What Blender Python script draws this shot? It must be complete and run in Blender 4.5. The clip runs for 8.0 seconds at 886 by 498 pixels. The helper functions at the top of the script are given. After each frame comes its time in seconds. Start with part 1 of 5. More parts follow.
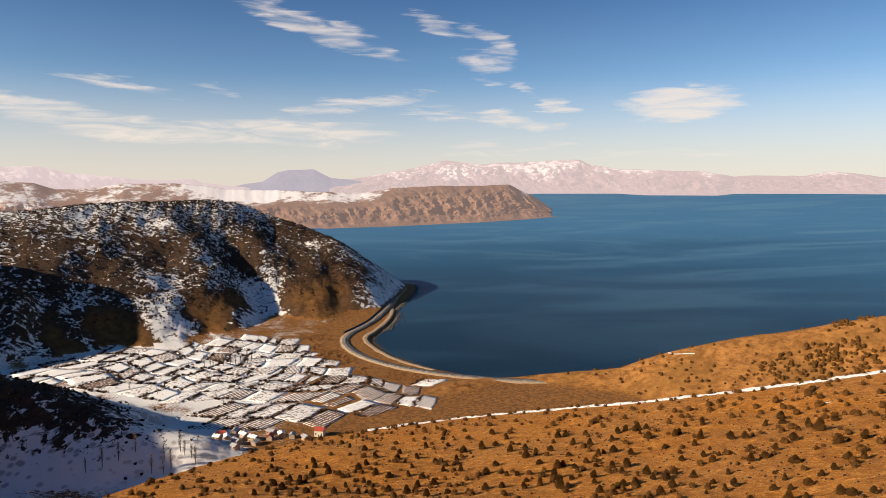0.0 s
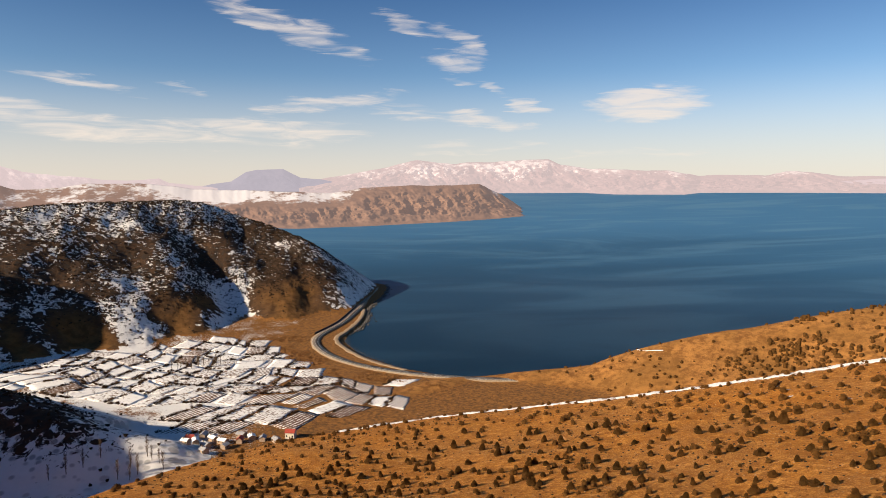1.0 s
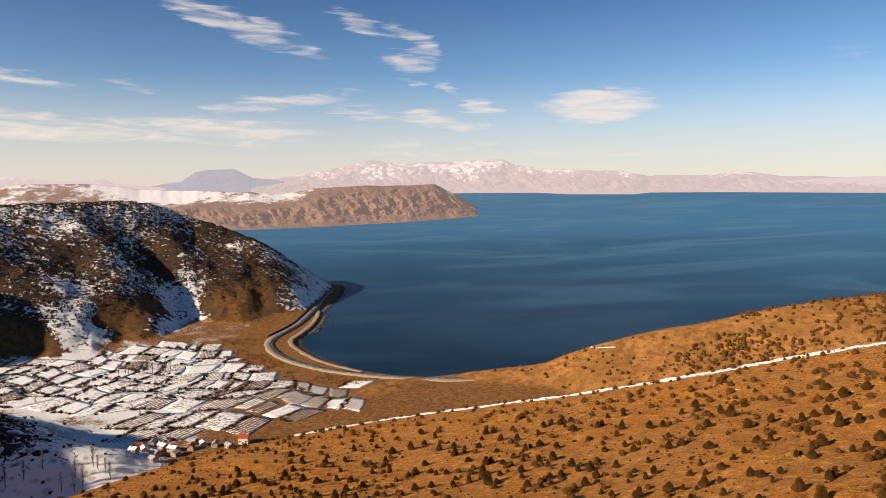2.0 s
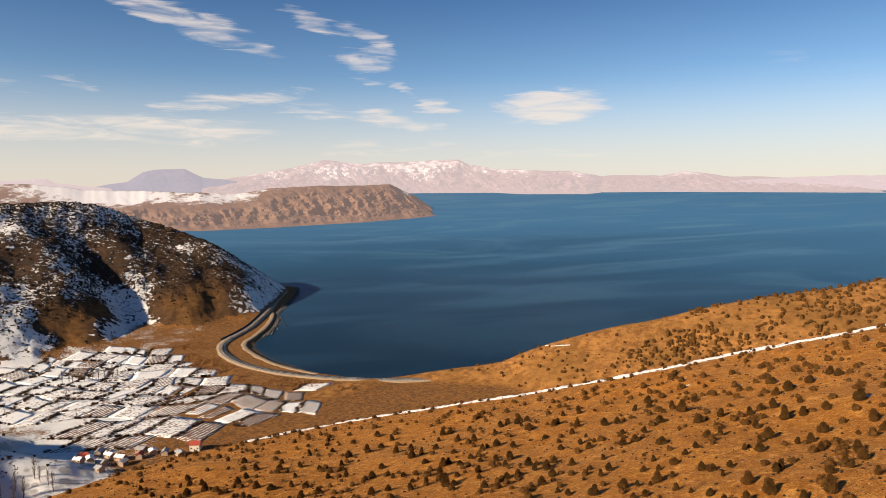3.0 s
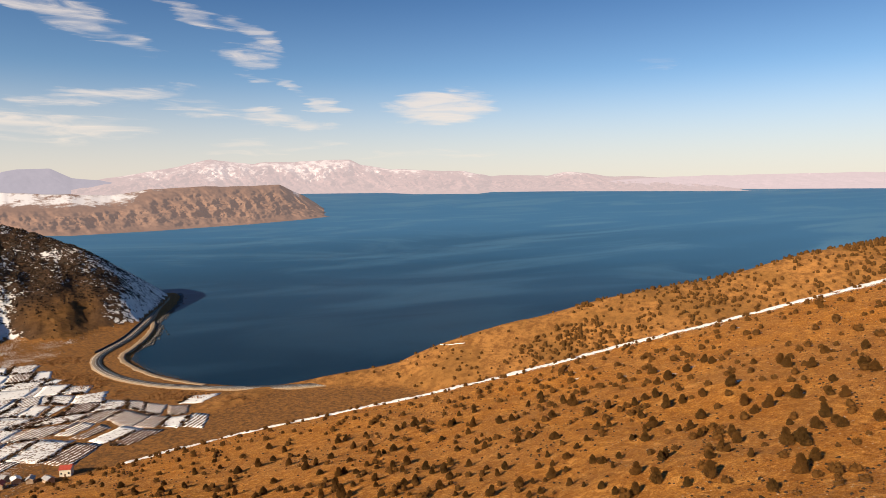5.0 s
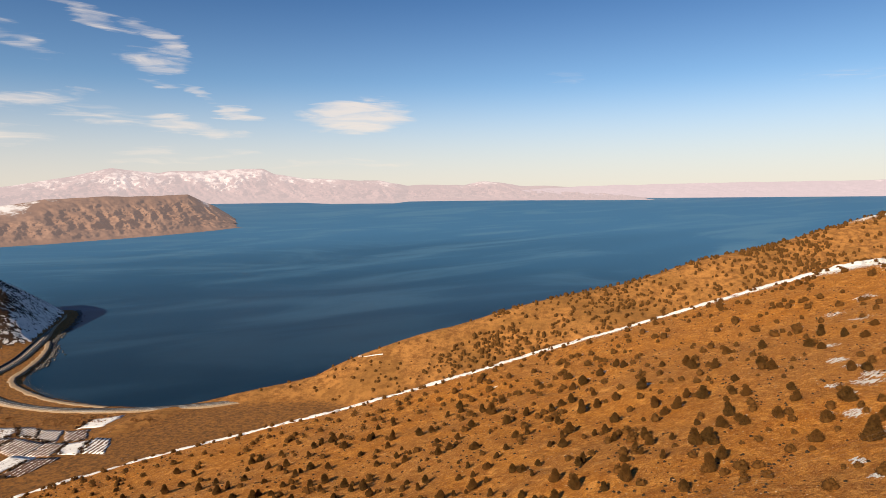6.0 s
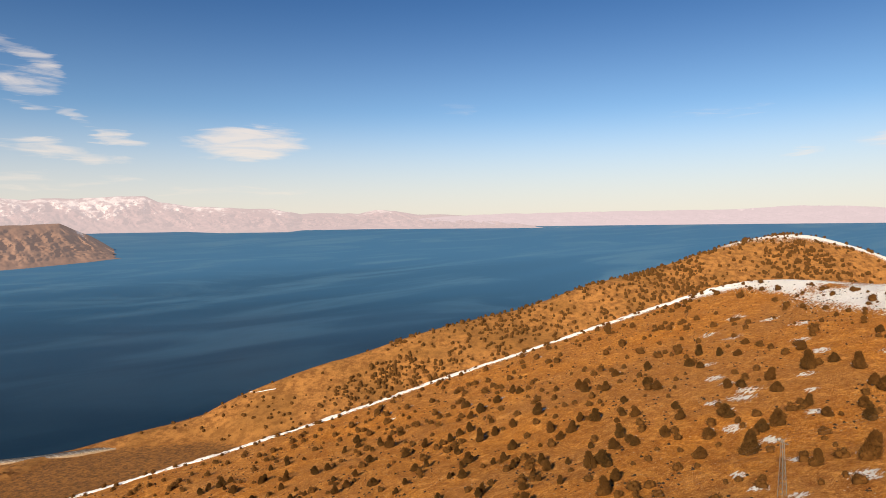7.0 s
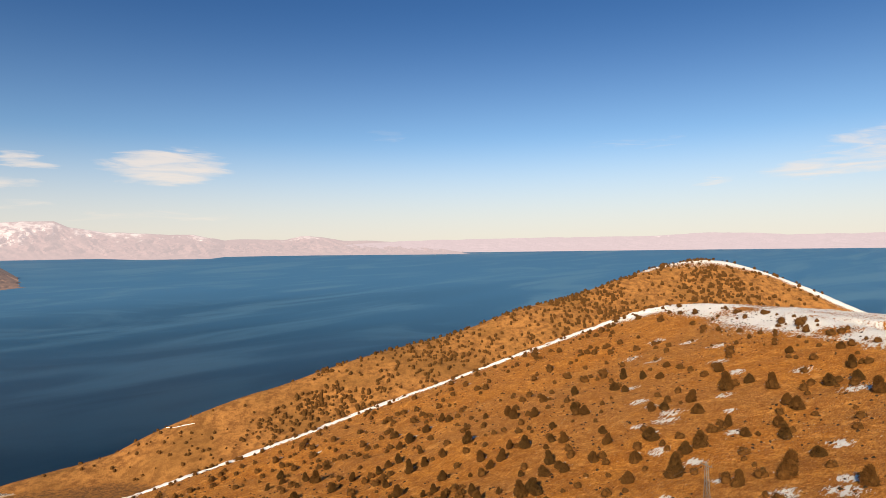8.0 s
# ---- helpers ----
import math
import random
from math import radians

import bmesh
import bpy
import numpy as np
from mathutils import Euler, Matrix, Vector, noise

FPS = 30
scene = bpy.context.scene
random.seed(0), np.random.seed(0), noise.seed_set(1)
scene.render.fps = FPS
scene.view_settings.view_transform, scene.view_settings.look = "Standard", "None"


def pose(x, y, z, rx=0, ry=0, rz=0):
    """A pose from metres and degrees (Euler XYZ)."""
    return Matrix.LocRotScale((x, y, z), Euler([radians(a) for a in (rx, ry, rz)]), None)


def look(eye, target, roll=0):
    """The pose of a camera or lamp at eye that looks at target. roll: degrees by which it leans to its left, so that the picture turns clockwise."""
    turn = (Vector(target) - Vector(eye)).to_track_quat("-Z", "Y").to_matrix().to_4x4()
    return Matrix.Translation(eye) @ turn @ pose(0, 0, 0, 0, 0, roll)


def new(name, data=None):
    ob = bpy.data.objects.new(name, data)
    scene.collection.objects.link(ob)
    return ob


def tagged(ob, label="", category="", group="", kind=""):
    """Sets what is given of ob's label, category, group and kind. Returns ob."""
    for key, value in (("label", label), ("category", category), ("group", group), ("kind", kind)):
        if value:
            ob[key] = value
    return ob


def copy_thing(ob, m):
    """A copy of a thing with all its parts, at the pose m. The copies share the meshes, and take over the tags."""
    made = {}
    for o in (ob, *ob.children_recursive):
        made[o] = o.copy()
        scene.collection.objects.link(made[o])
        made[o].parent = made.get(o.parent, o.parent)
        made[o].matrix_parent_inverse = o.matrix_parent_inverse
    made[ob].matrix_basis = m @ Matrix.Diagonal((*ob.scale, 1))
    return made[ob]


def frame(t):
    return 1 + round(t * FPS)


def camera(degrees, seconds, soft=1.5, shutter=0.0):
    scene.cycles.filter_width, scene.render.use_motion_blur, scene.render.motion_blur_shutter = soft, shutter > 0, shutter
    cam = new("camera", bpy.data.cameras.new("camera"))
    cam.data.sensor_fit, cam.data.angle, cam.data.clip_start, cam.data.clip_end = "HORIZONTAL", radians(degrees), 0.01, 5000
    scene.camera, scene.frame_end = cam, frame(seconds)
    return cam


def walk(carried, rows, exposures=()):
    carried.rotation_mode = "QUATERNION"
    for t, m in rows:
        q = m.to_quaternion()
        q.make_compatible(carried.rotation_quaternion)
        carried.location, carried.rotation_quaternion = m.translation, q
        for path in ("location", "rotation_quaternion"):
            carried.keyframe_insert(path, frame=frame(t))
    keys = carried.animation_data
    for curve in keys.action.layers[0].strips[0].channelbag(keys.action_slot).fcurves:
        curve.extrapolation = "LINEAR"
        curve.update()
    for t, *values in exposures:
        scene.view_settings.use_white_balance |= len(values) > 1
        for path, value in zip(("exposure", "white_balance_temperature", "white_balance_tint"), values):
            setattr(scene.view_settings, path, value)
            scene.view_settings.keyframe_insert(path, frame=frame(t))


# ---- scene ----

# camera and walk -------------------------------------------------------------
cam = camera(68.11, 8.0, soft=0.75)
ROWS = [
    (0.0, 0.00, 0.00, 200.00, -5.32, -0.14, -0.274),
    (0.5, 0.01, 0.02, 199.97, -5.32, -0.21, -1.422),
    (1.0, 0.03, 0.12, 199.95, -5.36, -0.24, -2.807),
    (1.5, 0.10, 0.38, 199.95, -5.37, -0.30, -4.723),
    (3.0, 0.54, 2.09, 200.03, -5.39, -0.36, -10.561),
    (3.5, 0.78, 2.88, 200.09, -5.41, -0.41, -12.493),
    (4.0, 1.06, 3.76, 200.16, -5.42, -0.44, -14.551),
    (4.5, 1.38, 4.70, 200.24, -5.42, -0.49, -17.044),
    (6.0, 2.67, 7.73, 200.52, -4.71, -0.65, -27.129),
    (6.5, 3.21, 8.75, 200.61, -3.54, -0.70, -31.755),
    (7.0, 3.81, 9.75, 200.70, -2.34, -0.74, -36.247),
    (7.5, 4.46, 10.71, 200.79, -1.16, -0.76, -39.699),
    (8.0, 5.17, 11.61, 200.87, -0.13, -0.775, -42.556),
]
walk(cam, [(t, pose(x, y, z, 90 + p, 0, yaw) @ pose(0, 0, 0, 0, 0, roll)) for t, x, y, z, p, roll, yaw in ROWS],
     exposures=[(0.0, 0.62), (8.0, 0.62)])
EYE_Z = 200.0                       # height of the flight over the lake

# world, sun -------------------------------------------------------------------
SUN_AZ, SUN_EL = -116.0, 26.0        # degrees clockwise from +y, degrees up
sun_vec = Vector((math.sin(radians(SUN_AZ)) * math.cos(radians(SUN_EL)),
                  math.cos(radians(SUN_AZ)) * math.cos(radians(SUN_EL)), math.sin(radians(SUN_EL))))


class Graph:
    """A short way to write node trees."""

    def __init__(self, tree):
        self.tree = tree
        tree.nodes.clear()

    def node(self, kind, props=None, **ins):
        n = self.tree.nodes.new(kind)
        for k, v in (props or {}).items():
            setattr(n, k, v)
        for k, v in ins.items():
            key = int(k[1:]) if k[0] == "i" and k[1:].isdigit() else k.replace("_", " ")
            self.plug(v, n.inputs[key])
        return n

    def plug(self, v, socket):
        if isinstance(v, bpy.types.NodeSocket):
            self.tree.links.new(v, socket)
        elif isinstance(v, bpy.types.Node):
            self.tree.links.new(v.outputs[0], socket)
        else:
            socket.default_value = v

    def math(self, op, a, b=0.0, c=0.0, clamp=False):
        return self.node("ShaderNodeMath", {"operation": op, "use_clamp": clamp}, i0=a, i1=b, i2=c).outputs[0]

    def vmath(self, op, a, b=(0, 0, 0)):
        return self.node("ShaderNodeVectorMath", {"operation": op}, i0=a, i1=b).outputs[0]

    def noise(self, vec, scale, detail=4.0, rough=0.55, distort=0.0):
        return self.node("ShaderNodeTexNoise", None, Vector=vec, Scale=scale, Detail=detail, Roughness=rough, Distortion=distort).outputs[0]

    def band(self, v, lo, hi, a=0.0, b=1.0):
        return self.node("ShaderNodeMapRange", {"interpolation_type": "SMOOTHSTEP"}, i0=v, i1=lo, i2=hi, i3=a, i4=b).outputs[0]

    def mix(self, f, a, b):
        n = self.node("ShaderNodeMix", {"data_type": "RGBA"})
        self.plug(f, n.inputs[0])
        self.plug(a, n.inputs[6])
        self.plug(b, n.inputs[7])
        return n.outputs[2]

    def attr(self, name):
        return self.node("ShaderNodeAttribute", {"attribute_name": name}).outputs["Fac"]

    def pos(self):
        return self.node("ShaderNodeNewGeometry").outputs["Position"]

    def bump(self, height, strength=0.5, distance=0.3):
        return self.node("ShaderNodeBump", None, Height=height, Strength=strength, Distance=distance).outputs[0]

    def surface(self, colour, rough=0.9, normal=None, spec=0.3, **more):
        b = self.node("ShaderNodeBsdfPrincipled", None, Base_Color=colour, Roughness=rough, **more)
        b.inputs["Specular IOR Level"].default_value = spec
        if normal is not None:
            self.plug(normal, b.inputs["Normal"])
        out = self.node("ShaderNodeOutputMaterial")
        self.plug(b.outputs[0], out.inputs[0])
        return b


def rgb(r, g, b):
    return (r, g, b, 1.0)


world = bpy.data.worlds.new("world")
scene.world = world
world.use_nodes = True


def cloud_mask(g, az, el, turn, long, thick, amount):
    """One cloud about a heading and a height of the sky, in degrees; drawn out along a line at a slant."""
    dx = g.math("SUBTRACT", g.az, az)
    dy = g.math("SUBTRACT", g.el, el)
    c, s = math.cos(radians(turn)), math.sin(radians(turn))
    u = g.math("ADD", g.math("MULTIPLY", dx, c), g.math("MULTIPLY", dy, s))
    v = g.math("SUBTRACT", g.math("MULTIPLY", dy, c), g.math("MULTIPLY", dx, s))
    d = g.math("ADD", g.math("POWER", g.math("ABSOLUTE", g.math("DIVIDE", u, long)), 2.0),
               g.math("POWER", g.math("ABSOLUTE", g.math("DIVIDE", v, thick)), 2.0))
    fall = g.band(d, 0.0, 1.0, 1.0, 0.0)
    return g.math("MULTIPLY", fall, amount)


def build_world():
    g = Graph(world.node_tree)
    way = g.node("ShaderNodeTexCoord").outputs["Generated"]
    sep = g.node("ShaderNodeSeparateXYZ", None, i0=way)
    x, y, z = sep.outputs
    g.az = g.math("MULTIPLY", g.math("ARCTAN2", x, y), 57.29578)
    g.el = g.math("MULTIPLY", g.math("ARCSINE", z), 57.29578)
    sky = g.node("ShaderNodeTexSky", {"sky_type": "NISHITA", "sun_disc": False, "sun_elevation": radians(SUN_EL),
                                      "sun_rotation": radians(SUN_AZ), "altitude": 1700.0, "air_density": 1.0,
                                      "dust_density": 0.5, "ozone_density": 2.5}).outputs[0]
    flat = g.node("ShaderNodeCombineXYZ", None, i0=g.az, i1=g.math("MULTIPLY", g.el, 3.2), i2=0.0).outputs[0]
    slant = g.node("ShaderNodeMapping", None, Vector=flat, Rotation=(0, 0, radians(14)), Scale=(0.42, 1.0, 1.0)).outputs[0]
    fine = g.noise(slant, 0.45, 6.0, 0.58, 1.0)
    warp = g.node("ShaderNodeTexNoise", None, Vector=slant, Scale=0.33, Detail=5.0, Roughness=0.6).outputs["Color"]
    wob = g.node("ShaderNodeSeparateXYZ", None, i0=warp)
    g.az = g.math("ADD", g.az, g.math("MULTIPLY", g.math("SUBTRACT", wob.outputs[0], 0.5), 5.5))
    high = g.el
    g.el = g.math("ADD", g.el, g.math("MULTIPLY", g.math("SUBTRACT", wob.outputs[1], 0.5), 2.4))
    total = None
    clouds = [  # heading, height, turn, half length, half thickness, amount
        (-10.3, 13.1, -17, 8.0, 1.5, 0.95), (-5.2, 11.6, -30, 3.5, 1.2, 0.55),
        (-0.2, 13.6, -20, 3.6, 0.8, 0.75), (4.2, 12.3, -28, 3.4, 0.9, 0.8), (3.9, 10.5, -6, 3.2, 1.4, 1.0),
        (3.9, 8.8, -5, 1.9, 0.45, 0.65), (10.1, 6.9, -8, 2.7, 0.7, 1.0), (7.0, 8.3, -20, 2.0, 0.5, 0.55),
        (-25.6, 7.9, -7, 5.2, 0.65, 0.9), (-18.6, 7.9, -5, 2.2, 0.4, 0.55),
        (-6.8, 7.0, 7, 7.4, 1.1, 1.05), (-2.0, 8.0, 0, 1.6, 0.4, 0.5), (6.4, 5.7, -6, 5.0, 0.9, 0.95), (0.2, 6.2, -8, 5.5, 0.8, 0.6),
        (-30.0, 5.7, -6, 10.0, 1.2, 0.85), (-22.0, 4.5, -3, 13.0, 1.2, 0.9), (-11.5, 4.8, -2, 9.5, 1.4, 0.9), (6.0, 3.5, 0, 8.0, 0.8, 0.45),
        (19.7, 6.7, 4, 5.6, 1.9, 1.25), (37.8, 9.5, 8, 2.6, 0.5, 0.45), (59.3, 8.6, 3, 5.0, 0.9, 0.4),
        (65.3, 5.1, 5, 2.4, 0.5, 0.6), (75.0, 6.2, 5, 9.0, 1.3, 0.8), (78.0, 8.2, 10, 8.0, 1.2, 0.6), (18.0, 2.9, 0, 9.0, 0.6, 0.35)]
    for az, el, turn, long, thick, amount in clouds:
        m = cloud_mask(g, az, el, turn, long, thick, amount)
        total = m if total is None else g.math("MAXIMUM", total, m)
    cover = g.band(g.math("ADD", g.math("MULTIPLY", total, 0.62), g.math("MULTIPLY", g.math("SUBTRACT", fine, 0.5), 1.7)), 0.10, 0.95)
    cover = g.math("MULTIPLY", cover, g.band(total, 0.0, 0.25))
    g.el = high
    low = g.band(g.el, 0.0, 10.0, 1.0, 0.0)
    deep = g.mix(g.band(g.el, 5.0, 22.0), rgb(0.98, 1.08, 1.11), rgb(0.34, 0.59, 0.83))
    sky = g.node("ShaderNodeMix", {"data_type": "RGBA", "blend_type": "MULTIPLY"}, i0=1.0, i6=sky, i7=deep).outputs[2]
    haze = g.mix(g.math("MULTIPLY", low, 0.75), sky, SKY_HAZE)
    white = g.mix(low, CLOUD_HIGH, CLOUD_LOW)
    col = g.mix(g.math("MULTIPLY", cover, 0.8), haze, white)
    back = g.node("ShaderNodeBackground", None, Color=col, Strength=0.064)
    out = g.node("ShaderNodeOutputWorld")
    g.plug(back.outputs[0], out.inputs[0])


SKY_HAZE = (8.6, 7.2, 6.2, 1.0)
CLOUD_HIGH = (9.2, 8.1, 7.3, 1.0)
CLOUD_LOW = (10.2, 8.7, 7.2, 1.0)
build_world()

sun = new("sun", bpy.data.lights.new("sun", "SUN"))
sun.data.energy, sun.data.angle, sun.data.color = 5.0, radians(0.6), (1.0, 0.86, 0.68)
sun.matrix_world = look(sun_vec * 900, (0, 0, 0))

# materials ---------------------------------------------------------------------


def material(name):
    m = bpy.data.materials.new(name)
    m.use_nodes = True
    return m, Graph(m.node_tree)


def snow_colour(g, p):
    return g.mix(g.noise(p, 0.15, 3.0), rgb(0.82, 0.77, 0.70), rgb(0.92, 0.87, 0.80))


def ground_material():
    m, g = material("hill_ground")
    p = g.pos()
    big, mid, fine = g.noise(p, 0.018, 4.0), g.noise(p, 0.12, 5.0, 0.6), g.noise(p, 0.8, 6.0, 0.7)
    tread = g.node("ShaderNodeMapping", None, Vector=p, Rotation=(0, 0, radians(-42)), Scale=(0.55, 1.7, 1.7)).outputs[0]
    grain = g.noise(tread, 1.3, 5.0, 0.72, 0.8)
    dry = g.mix(g.band(mid, 0.35, 0.65), rgb(0.47, 0.165, 0.018), rgb(0.62, 0.24, 0.030))
    dry = g.mix(g.band(big, 0.4, 0.65, 0.0, 0.7), dry, rgb(0.48, 0.21, 0.050))
    dry = g.mix(g.band(fine, 0.46, 0.58, 0.0, 0.6), dry, rgb(0.33, 0.105, 0.012))
    dry = g.mix(g.band(grain, 0.42, 0.50, 0.65, 0.0), dry, rgb(0.21, 0.066, 0.010))
    dry = g.mix(g.band(grain, 0.55, 0.64, 0.0, 0.75), dry, rgb(0.74, 0.36, 0.085))
    mottle = g.noise(p, 0.30, 9.0, 0.74, 0.4)
    dry = g.mix(g.band(mottle, 0.40, 0.50, 0.5, 0.0), dry, rgb(0.27, 0.085, 0.010))
    dry = g.mix(g.band(mottle, 0.53, 0.64, 0.0, 0.65), dry, rgb(0.80, 0.37, 0.085))
    speck = g.noise(p, 3.2, 3.0, 0.7)
    dry = g.mix(g.band(speck, 0.58, 0.66, 0.0, 0.7), dry, rgb(0.80, 0.46, 0.17))
    dry = g.mix(g.band(speck, 0.36, 0.43, 0.7, 0.0), dry, rgb(0.13, 0.045, 0.010))
    rubble = g.noise(p, 0.12, 9.0, 0.74)
    stony = g.mix(g.band(rubble, 0.38, 0.62), rgb(0.45, 0.20, 0.052), rgb(0.20, 0.083, 0.021))
    stony = g.mix(g.band(big, 0.45, 0.65, 0.0, 0.6), stony, rgb(0.23, 0.105, 0.025))
    soil = g.mix(g.attr("far_slope"), dry, stony)
    # brown mountain side with low scrub
    mount = g.mix(g.band(mid, 0.35, 0.65), rgb(0.045, 0.026, 0.015), rgb(0.088, 0.046, 0.022))
    mount = g.mix(g.attr("bare"), mount, g.mix(g.band(g.noise(p, 0.10, 8.0, 0.7), 0.38, 0.62), rgb(0.115, 0.052, 0.014), rgb(0.20, 0.094, 0.027)))
    dots = g.node("ShaderNodeTexVoronoi", None, Vector=p, Scale=0.16).outputs["Distance"]
    shrub = g.band(g.math("ADD", dots, g.math("MULTIPLY", g.math("SUBTRACT", g.noise(p, 0.02, 5.0), 0.5), 1.2)), 0.25, 0.5, 1.0, 0.0)
    shrub = g.math("MULTIPLY", shrub, g.attr("scrub"))
    mount = g.mix(shrub, mount, rgb(0.045, 0.032, 0.022))
    soil = g.mix(g.attr("mountain"), soil, mount)
    # the valley floor: dead grass and reeds
    reed = g.mix(g.band(mottle, 0.38, 0.62), rgb(0.34, 0.145, 0.035), rgb(0.13, 0.062, 0.022))
    soil = g.mix(g.attr("valley"), soil, reed)
    wide = g.noise(p, 0.045, 6.0, 0.62)
    bits = g.noise(tread, 0.75, 7.0, 0.72)
    drift = g.noise(p, 0.14, 6.0, 0.68, 0.6)
    bits = g.math("ADD", g.math("MULTIPLY", bits, g.math("SUBTRACT", 1.0, g.attr("mountain"))), g.math("MULTIPLY", drift, g.attr("mountain")))
    s = g.math("ADD", g.attr("snow"), g.math("ADD", g.math("MULTIPLY", g.math("SUBTRACT", wide, 0.5), 0.8), g.math("MULTIPLY", g.math("SUBTRACT", bits, 0.5), 2.7)))
    lie = g.band(s, 0.46, 0.56)
    lie = g.math("MULTIPLY", lie, g.math("SUBTRACT", 1.0, g.math("MULTIPLY", shrub, 0.85)))
    col = g.mix(lie, soil, snow_colour(g, p))
    h = g.math("ADD", g.math("MULTIPLY", fine, 1.0), g.math("MULTIPLY", grain, 0.5))
    h = g.math("ADD", h, g.math("MULTIPLY", lie, 0.25))
    g.surface(col, g.mix(lie, rgb(0.95, 0.95, 0.95), rgb(0.6, 0.6, 0.6)), g.bump(h, 1.0, 0.9), 0.15)
    return m


def water_material():
    m, g = material("lake_water")
    p = g.pos()
    flat = g.node("ShaderNodeMapping", None, Vector=p, Rotation=(0, 0, radians(20)), Scale=(0.35, 1.0, 1.0)).outputs[0]
    calm = g.noise(flat, 0.0035, 5.0, 0.6, 1.5)
    ripple = g.noise(p, 0.35, 4.0, 0.6)
    swell = g.noise(flat, 0.05, 3.0)
    streak = g.band(calm, 0.46, 0.66)
    # sky reflection painted into the colour: dark near water, paler and rougher far out
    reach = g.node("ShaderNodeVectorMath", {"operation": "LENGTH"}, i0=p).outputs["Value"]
    far_sheen = g.band(g.math("ADD", reach, g.math("MULTIPLY", g.math("SUBTRACT", g.noise(flat, 0.0012, 4.0), 0.5), 1800.0)), 450.0, 2800.0)
    col = g.mix(far_sheen, rgb(0.0004, 0.013, 0.027), rgb(0.056, 0.160, 0.280))
    # pale streaks mixed into the same colour, stronger far out
    col = g.mix(g.math("MULTIPLY", streak, g.math("ADD", 0.06, g.math("MULTIPLY", far_sheen, 0.62))), col, rgb(0.10, 0.215, 0.31))
    rough = g.mix(far_sheen, rgb(0.36, 0.36, 0.36), rgb(0.55, 0.55, 0.55))
    h = g.math("ADD", g.math("MULTIPLY", ripple, 0.6), swell)
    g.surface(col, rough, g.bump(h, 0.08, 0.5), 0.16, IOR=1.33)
    return m


def plain(name, a, b, scale, rough=0.9, bump=0.3, spec=0.25, dist=0.1):
    m, g = material(name)
    p = g.pos()
    n = g.noise(p, scale, 5.0, 0.6)
    wear = g.noise(p, scale * 0.13, 4.0)
    col = g.mix(g.band(n, 0.35, 0.65), rgb(*a), rgb(*b))
    col = g.mix(g.band(wear, 0.45, 0.75, 0.0, 0.4), col, rgb(*[0.6 * v for v in a]))
    g.surface(col, rough, g.bump(n, bump, dist), spec)
    return m


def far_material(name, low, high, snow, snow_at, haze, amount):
    """Distant land: rock and snow, with air haze painted over it as an emission mix."""
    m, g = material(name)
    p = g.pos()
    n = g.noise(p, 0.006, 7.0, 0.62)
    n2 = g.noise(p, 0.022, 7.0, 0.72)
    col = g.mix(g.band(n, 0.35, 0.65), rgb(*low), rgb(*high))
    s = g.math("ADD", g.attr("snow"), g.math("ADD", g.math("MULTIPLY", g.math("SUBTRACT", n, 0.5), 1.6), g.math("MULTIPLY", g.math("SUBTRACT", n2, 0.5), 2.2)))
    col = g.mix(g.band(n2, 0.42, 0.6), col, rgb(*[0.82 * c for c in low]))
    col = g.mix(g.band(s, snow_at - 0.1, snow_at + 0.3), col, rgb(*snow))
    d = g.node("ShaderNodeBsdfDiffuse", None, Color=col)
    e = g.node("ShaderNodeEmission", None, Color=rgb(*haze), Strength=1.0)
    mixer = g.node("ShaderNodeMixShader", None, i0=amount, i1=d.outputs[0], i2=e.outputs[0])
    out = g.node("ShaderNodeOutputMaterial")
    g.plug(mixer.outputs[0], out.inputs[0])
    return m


MAT_GROUND = ground_material()
MAT_WATER = water_material()
MAT_ASPHALT = plain("worn_asphalt", (0.15, 0.115, 0.085), (0.20, 0.155, 0.115), 0.6)
MAT_GRAVEL = plain("tan_gravel", (0.27, 0.185, 0.11), (0.36, 0.25, 0.155), 0.4)
MAT_ROCK = plain("shore_rock", (0.06, 0.055, 0.05), (0.15, 0.13, 0.11), 0.5, 0.8, 0.6, 0.3, 0.4)
MAT_PAINT = plain("road_paint", (0.62, 0.60, 0.55), (0.72, 0.70, 0.66), 2.0)

# terrain -------------------------------------------------------------------------
RNG = np.random.default_rng(7)
LATTICE = RNG.random((256, 256))


def value_noise(x, y):
    xi, yi = np.floor(x).astype(int), np.floor(y).astype(int)
    fx, fy = x - xi, y - yi
    fx, fy = fx * fx * (3 - 2 * fx), fy * fy * (3 - 2 * fy)
    a, b = LATTICE[xi % 256, yi % 256], LATTICE[(xi + 1) % 256, yi % 256]
    c, d = LATTICE[xi % 256, (yi + 1) % 256], LATTICE[(xi + 1) % 256, (yi + 1) % 256]
    return (a * (1 - fx) + b * fx) * (1 - fy) + (c * (1 - fx) + d * fx) * fy


def fbm(x, y, size, octaves=4, gain=0.5):
    total, amp, norm = 0.0, 1.0, 0.0
    for o in range(octaves):
        k = 2.0 ** o / size
        total = total + amp * value_noise(x * k + 31.7 * o, y * k + 17.3 * o)
        norm += amp
        amp *= gain
    return total / norm


